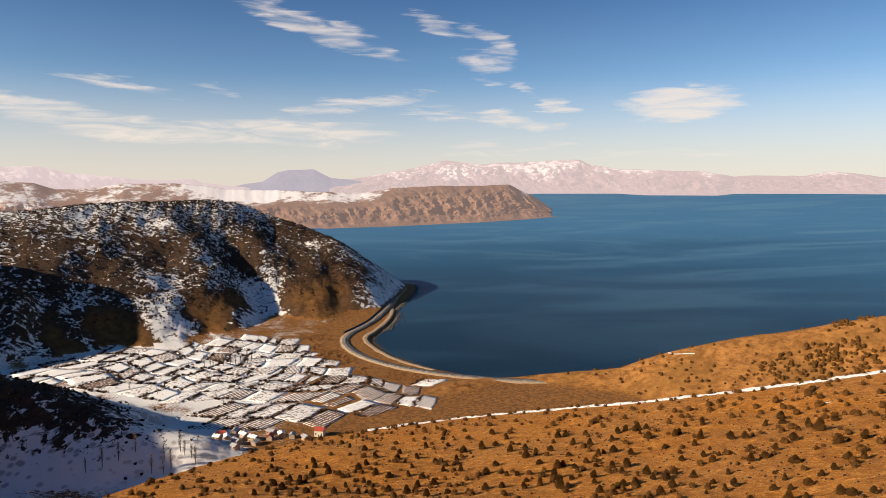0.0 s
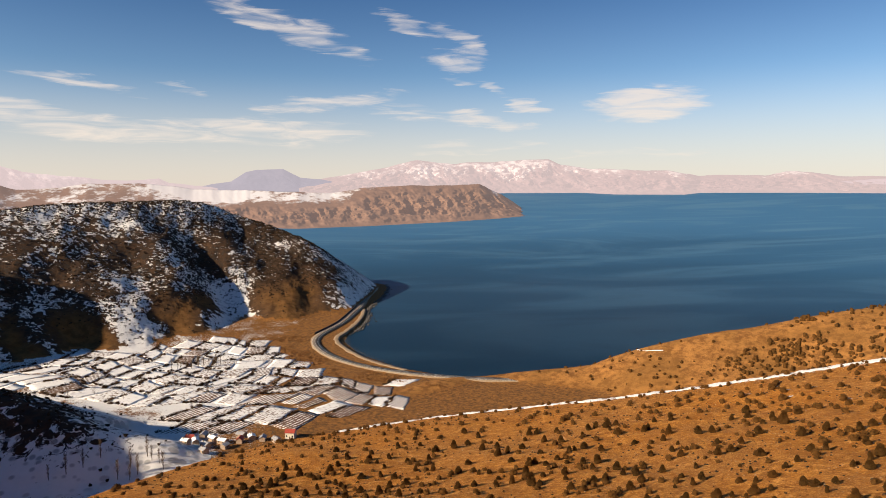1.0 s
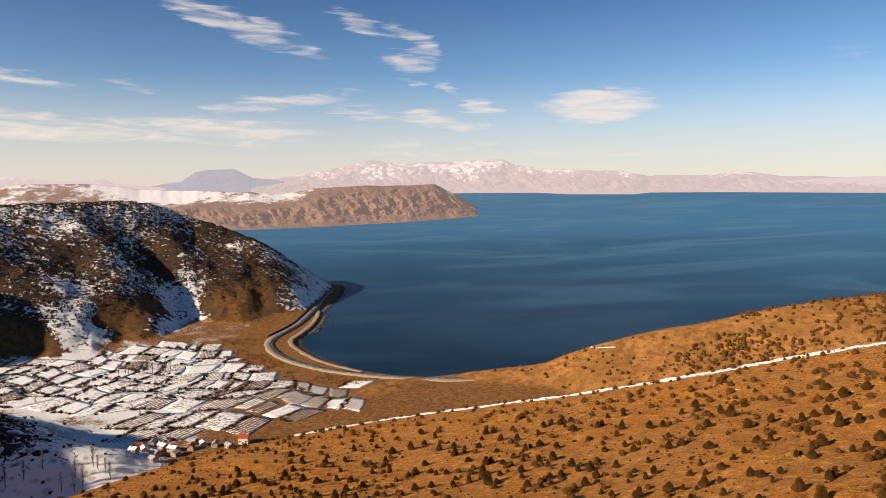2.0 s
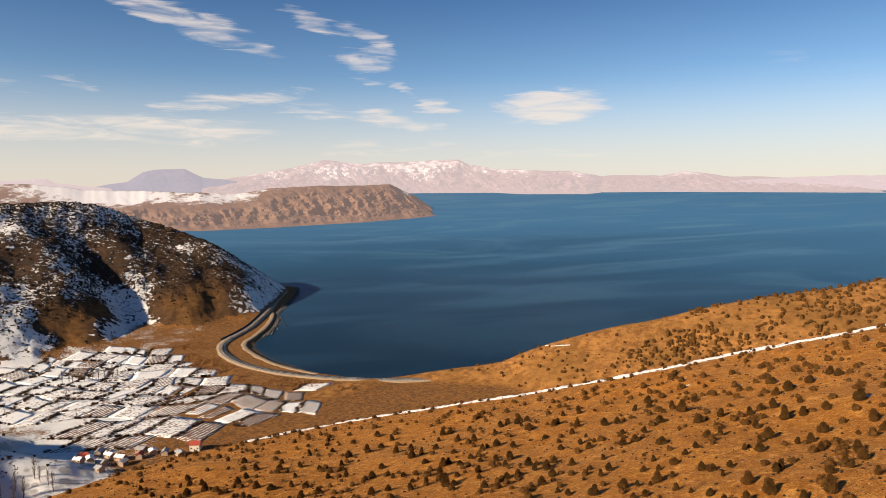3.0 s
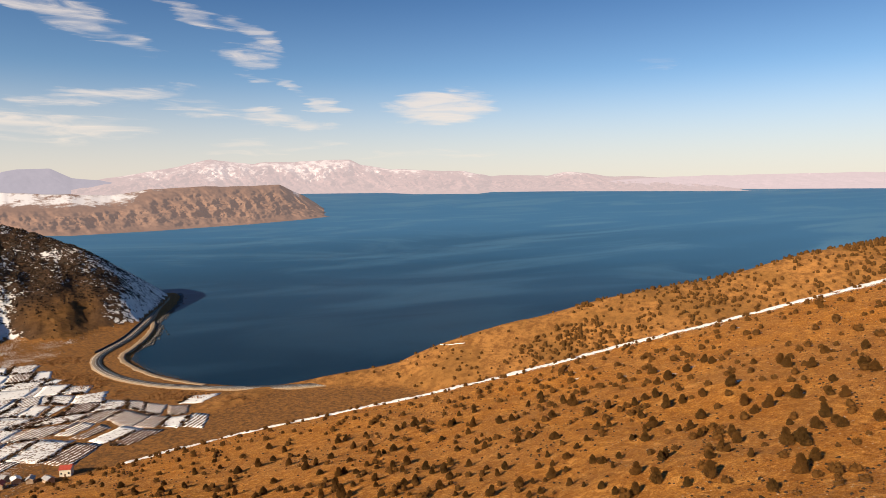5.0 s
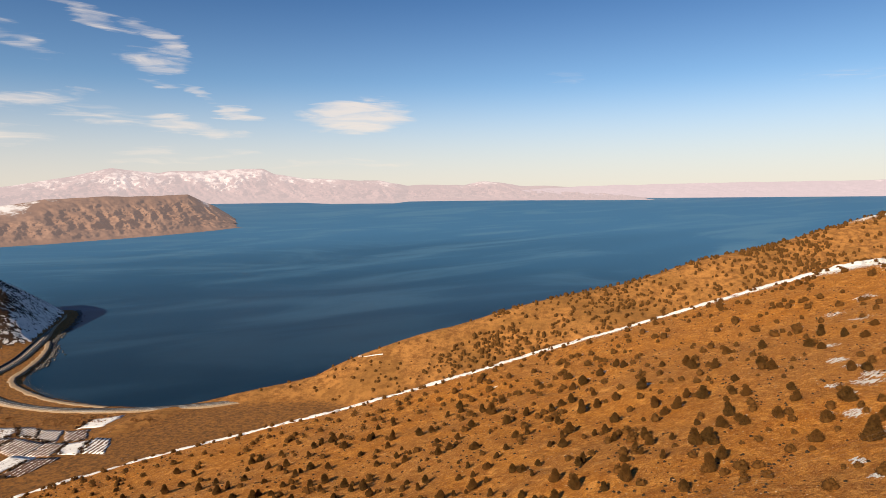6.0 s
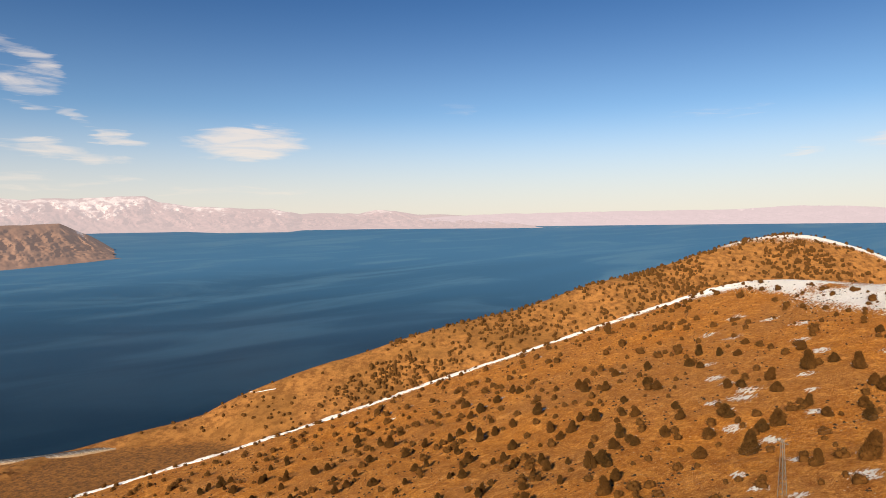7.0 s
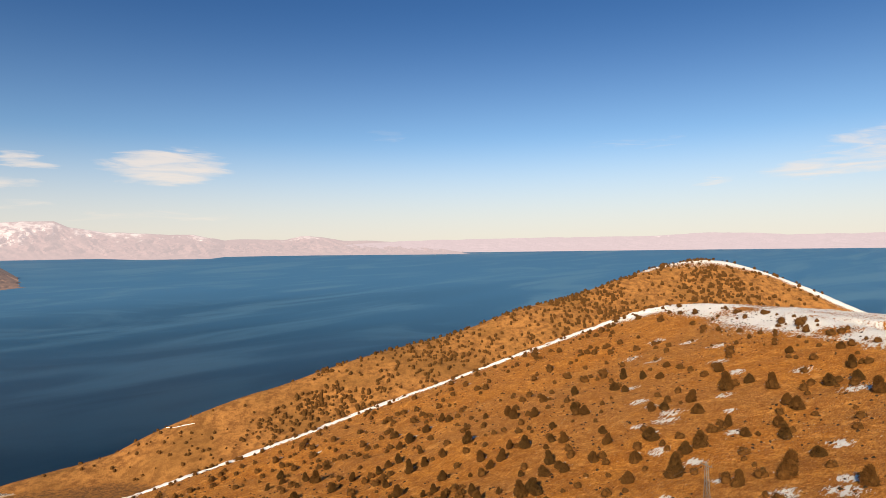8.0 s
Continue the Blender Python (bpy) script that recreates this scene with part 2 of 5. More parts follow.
def along(x, y, pts):
    """Nearest place on a polyline: distance, side (+ to the left of its run), the third value there, and how far along."""
    if np.size(x) < 400:
        P = np.array([p[:2] for p in pts], dtype=float)
        z = np.array([p[2] if len(p) > 2 else 0.0 for p in pts], dtype=float)
        D = P[1:] - P[:-1]
        n = np.hypot(D[:, 0], D[:, 1])
        run = np.concatenate([[0.0], np.cumsum(n)])[:-1]
        ex, ey = np.ravel(x)[:, None] - P[:-1, 0], np.ravel(y)[:, None] - P[:-1, 1]
        t = np.clip((ex * D[:, 0] + ey * D[:, 1]) / n ** 2, 0, 1)
        far = np.hypot(ex - t * D[:, 0], ey - t * D[:, 1])
        i, k = np.arange(far.shape[0]), far.argmin(1)
        turn = np.sign(D[k, 0] * ey[i, k] - D[k, 1] * ex[i, k])
        out = (far[i, k], turn, z[k] + t[i, k] * (z[k + 1] - z[k]), run[k] + t[i, k] * n[k])
        return tuple(v.reshape(np.shape(x)) for v in out)
    best = np.full(np.shape(x), 1e9)
    side, val, far = np.zeros_like(best), np.zeros_like(best), np.zeros_like(best)
    run = 0.0
    for (ax, ay, *az), (bx, by, *bz) in zip(pts[:-1], pts[1:]):
        dx, dy = bx - ax, by - ay
        n = math.hypot(dx, dy)
        t = np.clip(((x - ax) * dx + (y - ay) * dy) / n ** 2, 0, 1)
        d = np.hypot(x - ax - t * dx, y - ay - t * dy)
        s = np.sign(dx * (y - ay) - dy * (x - ax))
        near = d < best
        best = np.where(near, d, best)
        side = np.where(near, s, side)
        if az:
            val = np.where(near, az[0] + t * (bz[0] - az[0]), val)
        far = np.where(near, run + t * n, far)
        run += n
    return best, side, val, far


def at(az, dist, tan_el):
    """A place from the eye: heading in degrees, distance over ground, rise per metre."""
    return (dist * math.sin(radians(az)), dist * math.cos(radians(az)), EYE_Z + dist * tan_el)


CREST_NEAR = [(-190, 40), (-150, 110), (-108, 190), (-100, 240), (-78, 291), (-50, 316), (0, 336), (60, 323), (110, 304), (150, 295),
              (200, 285), (243, 266), (305, 238), (343, 214), (350, 192), (328, 152), (302, 114), (270, 84), (250, 62), (235, 20), (250, -60)]
CREST_SECOND = [at(-5.0, 560, -0.353), at(-2.0, 592, -0.329), at(1.5, 630, -0.3035), at(4.0, 655, -0.2965), at(6.3, 672, -0.2963), at(11.0, 672, -0.2817), at(15.7, 675, -0.2725), at(17.2, 678, -0.258), at(20.0, 684, -0.239), at(25.6, 702, -0.2074),
                at(28.6, 716, -0.197), at(33.4, 742, -0.1695), at(38.3, 775, -0.1483), at(43.2, 815, -0.1309), at(48.2, 860, -0.0954),
                at(53.0, 920, -0.0759), at(57.7, 990, -0.0465), at(60.9, 1050, -0.0269), at(64.0, 1100, -0.0199), at(66.5, 1110, -0.0273),
                at(70.5, 1100, -0.0533), at(74.2, 1060, -0.0854), at(76.6, 1030, -0.1017), at(85, 1000, -0.13)]
CREST_MOUNTAIN = [at(-2.2, 1325, -0.1495), at(-4.4, 1250, -0.1362), at(-6.4, 1210, -0.1183), at(-8.8, 1230, -0.0821), at(-10.7, 1270, -0.0645),
                  at(-14.4, 1330, -0.0383), at(-18.0, 1300, -0.0146), at(-22.3, 1260, -0.018), at(-27.5, 1210, -0.0177), at(-31.6, 1170, -0.027),
                  at(-36, 1150, -0.032), at(-50, 1150, -0.02)]
# headings past -35 are unseen; height added there shades this spur
CREST_SHADE = [at(-54, 1000, 0.06), at(-48, 1000, 0.04), at(-40, 1000, -0.02), at(-38.5, 990, -0.05), at(-36.6, 985, -0.0749), at(-34.8, 960, -0.0952), at(-33.3, 930, -0.118), at(-33.3, 890, -0.155), at(-34, 830, -0.2)]
# unseen left part, past heading -35, is raised to shade the visible slope
CREST_FRONT = [at(-85, 640, 0.05), at(-70, 610, 0.03), at(-58, 590, 0.0), at(-48, 575, -0.08), at(-39, 565, -0.19), at(-34.4, 560, -0.2404), at(-32.3, 545, -0.2555), at(-30.2, 528, -0.2811), at(-27.9, 500, -0.3155),
               at(-25.1, 490, -0.336), at(-21.8, 478, -0.362)]
SHORE = [(700, 900), (420, 800), (200, 715), (75, 671), (42, 679), (-12, 715), (-61, 776), (-88, 846), (-86, 886), (-72, 930), (-66, 990), (-74, 1071), (-52, 1200), (-46, 1300), (-52, 1345), (-130, 1400),
         (-300, 1430), (-600, 1420), (-1200, 1500)]
GULLIES = [  # heading, distance pairs down the mountain side, depth, half width
    ([at(-20.5, 1250, 0), at(-17.5, 1130, 0), at(-15.0, 1000, 0), at(-12.6, 880, 0)], 24, 60),
    ([at(-24.5, 1180, 0), at(-22.0, 1030, 0), at(-20.5, 900, 0), at(-20.5, 800, 0)], 8, 42),
    ([at(-28.5, 1150, 0), at(-28.0, 1000, 0), at(-27.0, 860, 0)], 6, 40),
    ([at(-12.5, 1290, 0), at(-9.6, 1150, 0), at(-8.2, 1000, 0)], 8, 40)]


def rounded(pts, times=2):
    """The same line with its corners cut."""
    for _ in range(times):
        cut = [pts[0]]
        for a, b in zip(pts[:-1], pts[1:]):
            cut += [tuple(0.75 * p + 0.25 * q for p, q in zip(a, b)), tuple(0.25 * p + 0.75 * q for p, q in zip(a, b))]
        pts = cut + [pts[-1]]
    return pts


def ridge(x, y, pts, k_left, k_right, soft):
    d, side, z, _ = along(x, y, pts)
    k = np.where(side > 0, k_left, k_right)
    return z - k * (np.sqrt(d * d + soft * soft) - soft)


CREST_SECOND, CREST_MOUNTAIN, CREST_FRONT = rounded(CREST_SECOND), rounded(CREST_MOUNTAIN), rounded(CREST_FRONT)
CREST_NEAR = rounded(CREST_NEAR, 1)


def near_face(x, y):
    x = np.minimum(x, 352)
    return 156.54 + 0.04746 * x - 0.25296 * y + 2.3374e-4 * x * x + 1.8145e-4 * x * y + 6.334e-5 * y * y


def layers(x, y):
    d, side, _, _ = along(x, y, CREST_NEAR)
    beyond = d * side
    over = np.maximum(beyond, 0.0)
    h1 = near_face(x, y) - np.where(x > 300, 0.34, 0.5) * (np.sqrt(over ** 2 + 16) - 4)
    h1 = np.where(np.hypot(x, y) > 900, h1 - 400, h1) + (fbm(x, y, 60, 4) - 0.5) * 7.0 * np.clip(-beyond / 40, 0.0, 1) + (fbm(x, y, 9, 3) - 0.5) * 0.9
    h2 = ridge(x, y, CREST_SECOND, 0.7, 0.36, 14) + (fbm(x + 300, y, 110, 5, 0.55) - 0.5) * 16 * np.clip(along(x, y, CREST_SECOND)[0] / 50, 0, 1) * np.clip((x - 20) / 90, 0.25, 1)
    dm, sm, zm, _ = along(x, y, CREST_MOUNTAIN)
    h3 = np.full(np.shape(x), -60.0)
    for cx, cy, cz in CREST_MOUNTAIN:
        run = (x - cx) * np.where(x > cx, 2.1, 1.0)       # the ridge drops fast towards the cape
        h3 = np.maximum(h3, cz - 0.38 * (np.sqrt(run ** 2 + (y - cy) ** 2 + 600) - 24.5))
    rough = np.clip(dm / 60, 0.1, 1)
    h3 = h3 + (fbm(x, y, 150, 5, 0.55) - 0.5) * 26 * rough - np.abs(fbm(x + 90, y * 0.6 + 40, 55, 5, 0.6) - 0.5) * 22 * rough + (fbm(x, y, 14, 3) - 0.5) * 2.5
    for pts, deep, half in GULLIES:
        dg, sg, _, fg = along(x, y, pts)
        h3 = h3 - deep * np.exp(-(dg / (0.62 * half)) ** 2) * np.clip(fg / 120, 0, 1)
    h4 = ridge(x, y, CREST_SHADE, 1.5, 0.8, 12) + (fbm(x, y, 90, 5) - 0.5) * 14
    h5 = ridge(x, y, CREST_FRONT, 0.5, 0.55, 10) + (fbm(x, y, 70, 5) - 0.5) * 9
    sd, ss, _, _ = along(x, y, SHORE)
    inland = sd * ss
    base = np.clip(inland * 0.32, -25, 3.2) + np.clip(inland - 12, 0, 500) * 0.03 + (fbm(x, y, 40, 3) - 0.5) * np.clip(inland / 40, 0, 1) * 1.6
    h1 = np.where(inland < -60, -30, h1)
    h3 = np.minimum(h3, 3.0 + np.where(inland > 22, (inland - 22) * 1.1, (inland - 22) * 0.3))
    return h1, h2, h3, h4, h5, base, beyond, inland


def smooth_max(a, b, k):
    h = np.clip(0.5 + 0.5 * (a - b) / k, 0, 1)
    return b * (1 - h) + a * h + k * h * (1 - h)


def terrain(x, y):
    return surface_of(layers(x, y))


def surface_of(forms):
    h1, h2, h3, h4, h5, base, _, _ = forms
    z = smooth_max(h3, base, 8.0)
    z = smooth_max(z, h4, 6.0)
    z = smooth_max(z, h5, 6.0)
    z = smooth_max(z, h2, 5.0)
    return smooth_max(z, h1, 3.0)


def ground_z(x, y):
    return float(terrain(np.array([float(x)]), np.array([float(y)]))[0])


def grid_mesh(name, xs, ys, zs, closed=False):
    """A mesh from a grid of places, rows by columns."""
    r, c = xs.shape
    co = np.stack([xs, ys, zs], -1).reshape(-1, 3)
    i = np.arange(r * c).reshape(r, c)
    if closed:
        i = np.concatenate([i, i[:, :1]], 1)
    quads = np.stack([i[:-1, :-1], i[1:, :-1], i[1:, 1:], i[:-1, 1:]], -1).reshape(-1, 4)
    me = bpy.data.meshes.new(name)
    me.vertices.add(len(co))
    me.vertices.foreach_set("co", co.astype(np.float32).ravel())
    me.loops.add(quads.size)
    me.loops.foreach_set("vertex_index", quads.astype(np.int32).ravel())
    me.polygons.add(len(quads))
    me.polygons.foreach_set("loop_start", np.arange(0, quads.size, 4, dtype=np.int32))
    me.polygons.foreach_set("use_smooth", np.ones(len(quads), dtype=bool))
    me.update(calc_edges=True)
    return me


def set_attr(me, name, values):
    a = me.attributes.new(name, "FLOAT", "POINT")
    a.data.foreach_set("value", np.asarray(values, dtype=np.float32).ravel())


JUNIPERS = []  # place and width, strip by strip of the slope
JUNIPERS += [
    (-66, 249, 1.6), (-64, 222, 1.7), (-63, 236, 1.8), (-56, 223, 1.9), (-56, 284, 2.1), (-56, 190, 1.9), (-54, 205, 2.9), (-54, 197, 1.8),
    (-50, 210, 2.0), (-50, 199, 2.8), (-49, 244, 2.3), (-49, 286, 2.5), (-49, 233, 1.3), (-46, 206, 2.6), (-46, 233, 2.2), (-44, 218, 3.1),
    (-44, 282, 2.1), (-42, 232, 1.9), (-41, 192, 2.7), (-39, 220, 2.5), (-38, 266, 1.7), (-36, 197, 1.9), (-33, 214, 1.9), (-33, 285, 1.8),
    (-32, 190, 2.2), (-31, 260, 2.9), (-30, 199, 1.6), (-29, 224, 2.5), (-28, 191, 1.8), (-28, 207, 1.6), (-27, 230, 2.3), (-25, 206, 1.7)]
JUNIPERS += [
    (-25, 190, 1.8), (-25, 243, 3.0), (-24, 321, 2.5), (-23, 203, 2.2), (-22, 215, 2.4), (-20, 187, 2.4), (-19, 321, 2.2), (-17, 210, 2.6),
    (-16, 193, 2.8), (-16, 237, 2.9), (-16, 247, 2.0), (-13, 232, 1.7), (-11, 212, 1.9), (-10, 188, 2.4), (-10, 223, 1.9), (-9, 238, 2.2),
    (-7, 196, 2.5), (-6, 256, 2.4), (-6, 209, 2.9), (-4, 181, 2.3), (-2, 232, 2.2), (-2, 197, 2.5), (1, 217, 2.0), (1, 270, 2.1),
    (2, 285, 2.3), (2, 184, 2.3), (3, 256, 2.0), (6, 234, 2.0), (7, 214, 2.0), (8, 182, 1.7), (9, 245, 3.8), (13, 185, 2.3)]
JUNIPERS += [
    (15, 207, 2.8), (16, 247, 3.0), (18, 174, 1.7), (18, 185, 2.1), (19, 218, 3.1), (21, 199, 1.6), (22, 270, 3.3), (22, 252, 2.6),
    (22, 285, 3.1), (24, 198, 2.2), (24, 182, 2.1), (26, 237, 2.6), (26, 191, 1.8), (27, 262, 2.4), (29, 185, 2.3), (30, 222, 2.8),
    (31, 276, 1.9), (32, 239, 2.2), (33, 211, 2.6), (34, 225, 2.1), (34, 179, 3.4), (34, 191, 3.6), (36, 178, 2.0), (38, 205, 2.8),
    (38, 326, 2.0), (39, 187, 2.1), (40, 230, 2.6), (40, 206, 2.3), (43, 203, 2.3), (43, 170, 2.2), (44, 246, 1.7), (44, 217, 2.3)]
JUNIPERS += [
    (44, 180, 1.7), (45, 186, 2.4), (47, 254, 2.7), (48, 208, 2.0), (50, 239, 2.4), (50, 203, 2.2), (50, 324, 3.0), (50, 254, 2.4),
    (51, 176, 2.3), (53, 285, 3.0), (54, 216, 2.1), (54, 199, 2.3), (54, 188, 1.9), (54, 175, 2.2), (55, 233, 2.6), (56, 217, 1.8),
    (56, 160, 2.6), (56, 289, 2.3), (57, 151, 1.4), (58, 253, 2.4), (58, 147, 1.9), (58, 197, 3.2), (59, 199, 2.7), (60, 178, 1.7),
    (60, 184, 2.6), (60, 219, 3.5), (62, 168, 2.2), (62, 170, 1.4), (63, 143, 2.8), (63, 176, 2.5), (64, 269, 3.0), (64, 179, 2.4)]
JUNIPERS += [
    (64, 237, 2.2), (64, 213, 2.6), (66, 287, 2.1), (66, 156, 1.1), (68, 183, 2.2), (68, 316, 2.9), (69, 135, 1.5), (69, 248, 2.8),
    (70, 174, 2.1), (71, 157, 1.7), (71, 144, 2.7), (72, 135, 2.0), (72, 166, 1.8), (73, 250, 2.7), (74, 143, 1.5), (75, 161, 2.2),
    (75, 196, 2.3), (76, 247, 3.1), (76, 242, 1.7), (77, 142, 1.2), (77, 234, 2.7), (77, 217, 2.7), (77, 236, 2.7), (78, 251, 2.4),
    (78, 206, 1.9), (79, 273, 2.7), (79, 128, 1.1), (79, 173, 1.7), (79, 134, 1.8), (80, 144, 3.0), (81, 153, 2.0), (81, 188, 2.7)]
JUNIPERS += [
    (81, 119, 1.7), (81, 250, 2.5), (81, 195, 2.1), (81, 124, 2.0), (84, 296, 2.0), (84, 144, 1.6), (84, 116, 2.5), (84, 151, 1.5),
    (85, 193, 1.5), (86, 202, 1.3), (86, 214, 2.2), (86, 232, 2.7), (87, 159, 1.5), (88, 166, 1.2), (88, 290, 2.3), (88, 234, 2.4),
    (88, 292, 2.2), (89, 181, 2.4), (89, 152, 2.6), (90, 124, 2.9), (90, 117, 3.1), (90, 133, 1.3), (91, 222, 2.6), (91, 143, 2.5),
    (92, 110, 2.0), (92, 140, 2.6), (94, 183, 2.7), (95, 246, 1.9), (95, 194, 2.0), (95, 231, 1.8), (95, 157, 1.8), (96, 139, 2.0),
    (98, 110, 3.3)]
JUNIPERS += [
    (98, 214, 3.6), (98, 174, 4.5), (99, 127, 2.0), (100, 160, 1.9), (100, 96, 2.9), (100, 272, 2.8), (100, 189, 2.1), (101, 245, 2.6),
    (101, 128, 2.4), (102, 212, 2.7), (105, 118, 2.5), (107, 149, 1.4), (107, 243, 1.4), (107, 274, 3.4), (109, 150, 1.4), (109, 146, 3.1),
    (110, 170, 3.5), (111, 199, 4.1), (111, 112, 1.9), (111, 119, 1.9), (111, 100, 4.6), (114, 124, 1.9), (114, 170, 2.2), (115, 154, 1.9),
    (116, 252, 2.7), (117, 277, 3.3), (118, 136, 2.2), (118, 102, 3.2), (119, 124, 2.5), (119, 232, 2.2), (119, 189, 3.2), (120, 146, 1.9)]
JUNIPERS += [
    (120, 272, 2.5), (120, 157, 4.8), (122, 216, 1.9), (122, 129, 3.4), (123, 114, 3.9), (124, 110, 3.3), (124, 122, 1.6), (124, 207, 5.1),
    (124, 146, 2.3), (125, 232, 3.0), (125, 271, 2.3), (125, 169, 2.7), (126, 211, 4.7), (126, 113, 4.9), (127, 219, 3.3), (128, 239, 4.4),
    (128, 191, 3.3), (132, 151, 3.6), (135, 186, 3.0), (135, 68, 3.2), (135, 274, 2.1), (135, 116, 2.4), (135, 143, 1.5), (136, 243, 4.0),
    (136, 118, 3.5), (136, 125, 2.1), (136, 171, 3.2), (136, 93, 4.1), (137, 46, 4.1), (137, 254, 2.8), (138, 174, 3.6), (138, 222, 3.8)]
JUNIPERS += [
    (138, 257, 2.2), (139, 264, 4.8), (140, 60, 6.4), (140, 187, 3.4), (140, 114, 4.1), (140, 140, 2.9), (141, 84, 6.3), (142, 117, 3.7),
    (142, 171, 2.7), (144, 173, 2.9), (144, 260, 1.7), (144, 122, 3.6), (144, 238, 2.3), (144, 186, 2.7), (145, 149, 3.7), (145, 140, 3.5),
    (145, 109, 3.5), (145, 188, 3.0), (148, 248, 4.7), (148, 169, 3.2), (149, 99, 5.5), (151, 183, 2.3), (152, 264, 2.9), (153, 257, 3.9),
    (154, 131, 2.0), (154, 267, 4.0), (154, 145, 2.7), (155, 89, 4.8), (156, 60, 4.4), (156, 141, 4.8), (157, 202, 2.9), (158, 167, 5.5)]
JUNIPERS += [
    (158, 87, 5.1), (158, 113, 3.3), (158, 204, 2.6), (159, 272, 3.0), (160, 134, 2.8), (160, 245, 1.7), (160, 230, 4.5), (160, 129, 3.9),
    (161, 102, 6.9), (162, 254, 3.9), (162, 202, 3.1), (164, 205, 5.0), (166, 120, 3.1), (166, 273, 3.1), (167, 80, 3.5), (168, 218, 3.5),
    (168, 71, 3.8), (171, 142, 2.9), (172, 204, 5.1), (173, 231, 3.2), (173, 250, 3.4), (174, 87, 2.9), (175, 75, 4.3), (176, 232, 2.7),
    (180, 200, 4.3), (181, 205, 3.5), (182, 182, 2.5), (183, 169, 4.1), (184, 160, 4.2), (184, 100, 5.1), (184, 139, 4.8), (186, 116, 4.1)]
JUNIPERS += [
    (186, 174, 4.9), (187, 230, 5.2), (187, 112, 4.5), (187, 75, 5.3), (188, 146, 5.0), (190, 225, 3.3), (191, 79, 5.1), (192, 205, 2.7),
    (194, 107, 5.4), (194, 250, 3.0), (195, 275, 3.2), (196, 247, 3.5), (199, 60, 6.3), (199, 242, 4.0), (200, 228, 4.3), (203, 171, 5.0),
    (206, 102, 6.9), (207, 89, 5.9), (209, 183, 4.0), (210, 140, 3.8), (210, 162, 4.5), (212, 75, 5.5), (213, 260, 4.3), (213, 68, 5.9),
    (214, 147, 5.9), (214, 98, 4.9), (220, 223, 4.0), (220, 218, 4.9), (224, 134, 4.4), (227, 143, 3.5), (227, 238, 4.7), (227, 73, 4.5)]
JUNIPERS += [
    (228, 114, 5.5), (229, 153, 4.7), (229, 171, 5.4), (231, 253, 4.3), (232, 200, 4.4), (235, 184, 5.6), (236, 270, 4.0), (236, 138, 4.1),
    (238, 168, 6.1), (244, 200, 5.4), (246, 202, 4.5), (247, 82, 3.9), (247, 98, 4.0), (250, 120, 5.8), (260, 151, 3.4), (266, 91, 4.2),
    (268, 197, 4.4), (269, 193, 4.4), (270, 185, 4.3), (273, 173, 4.3), (273, 233, 5.4), (274, 102, 4.9), (275, 219, 4.7), (284, 189, 4.5),
    (285, 108, 6.9), (292, 117, 5.3), (297, 153, 4.4), (308, 215, 5.7), (320, 187, 5.2), (325, 171, 5.2), (328, 205, 5.1), (330, 220, 5.3),
    (343, 189, 3.7)]


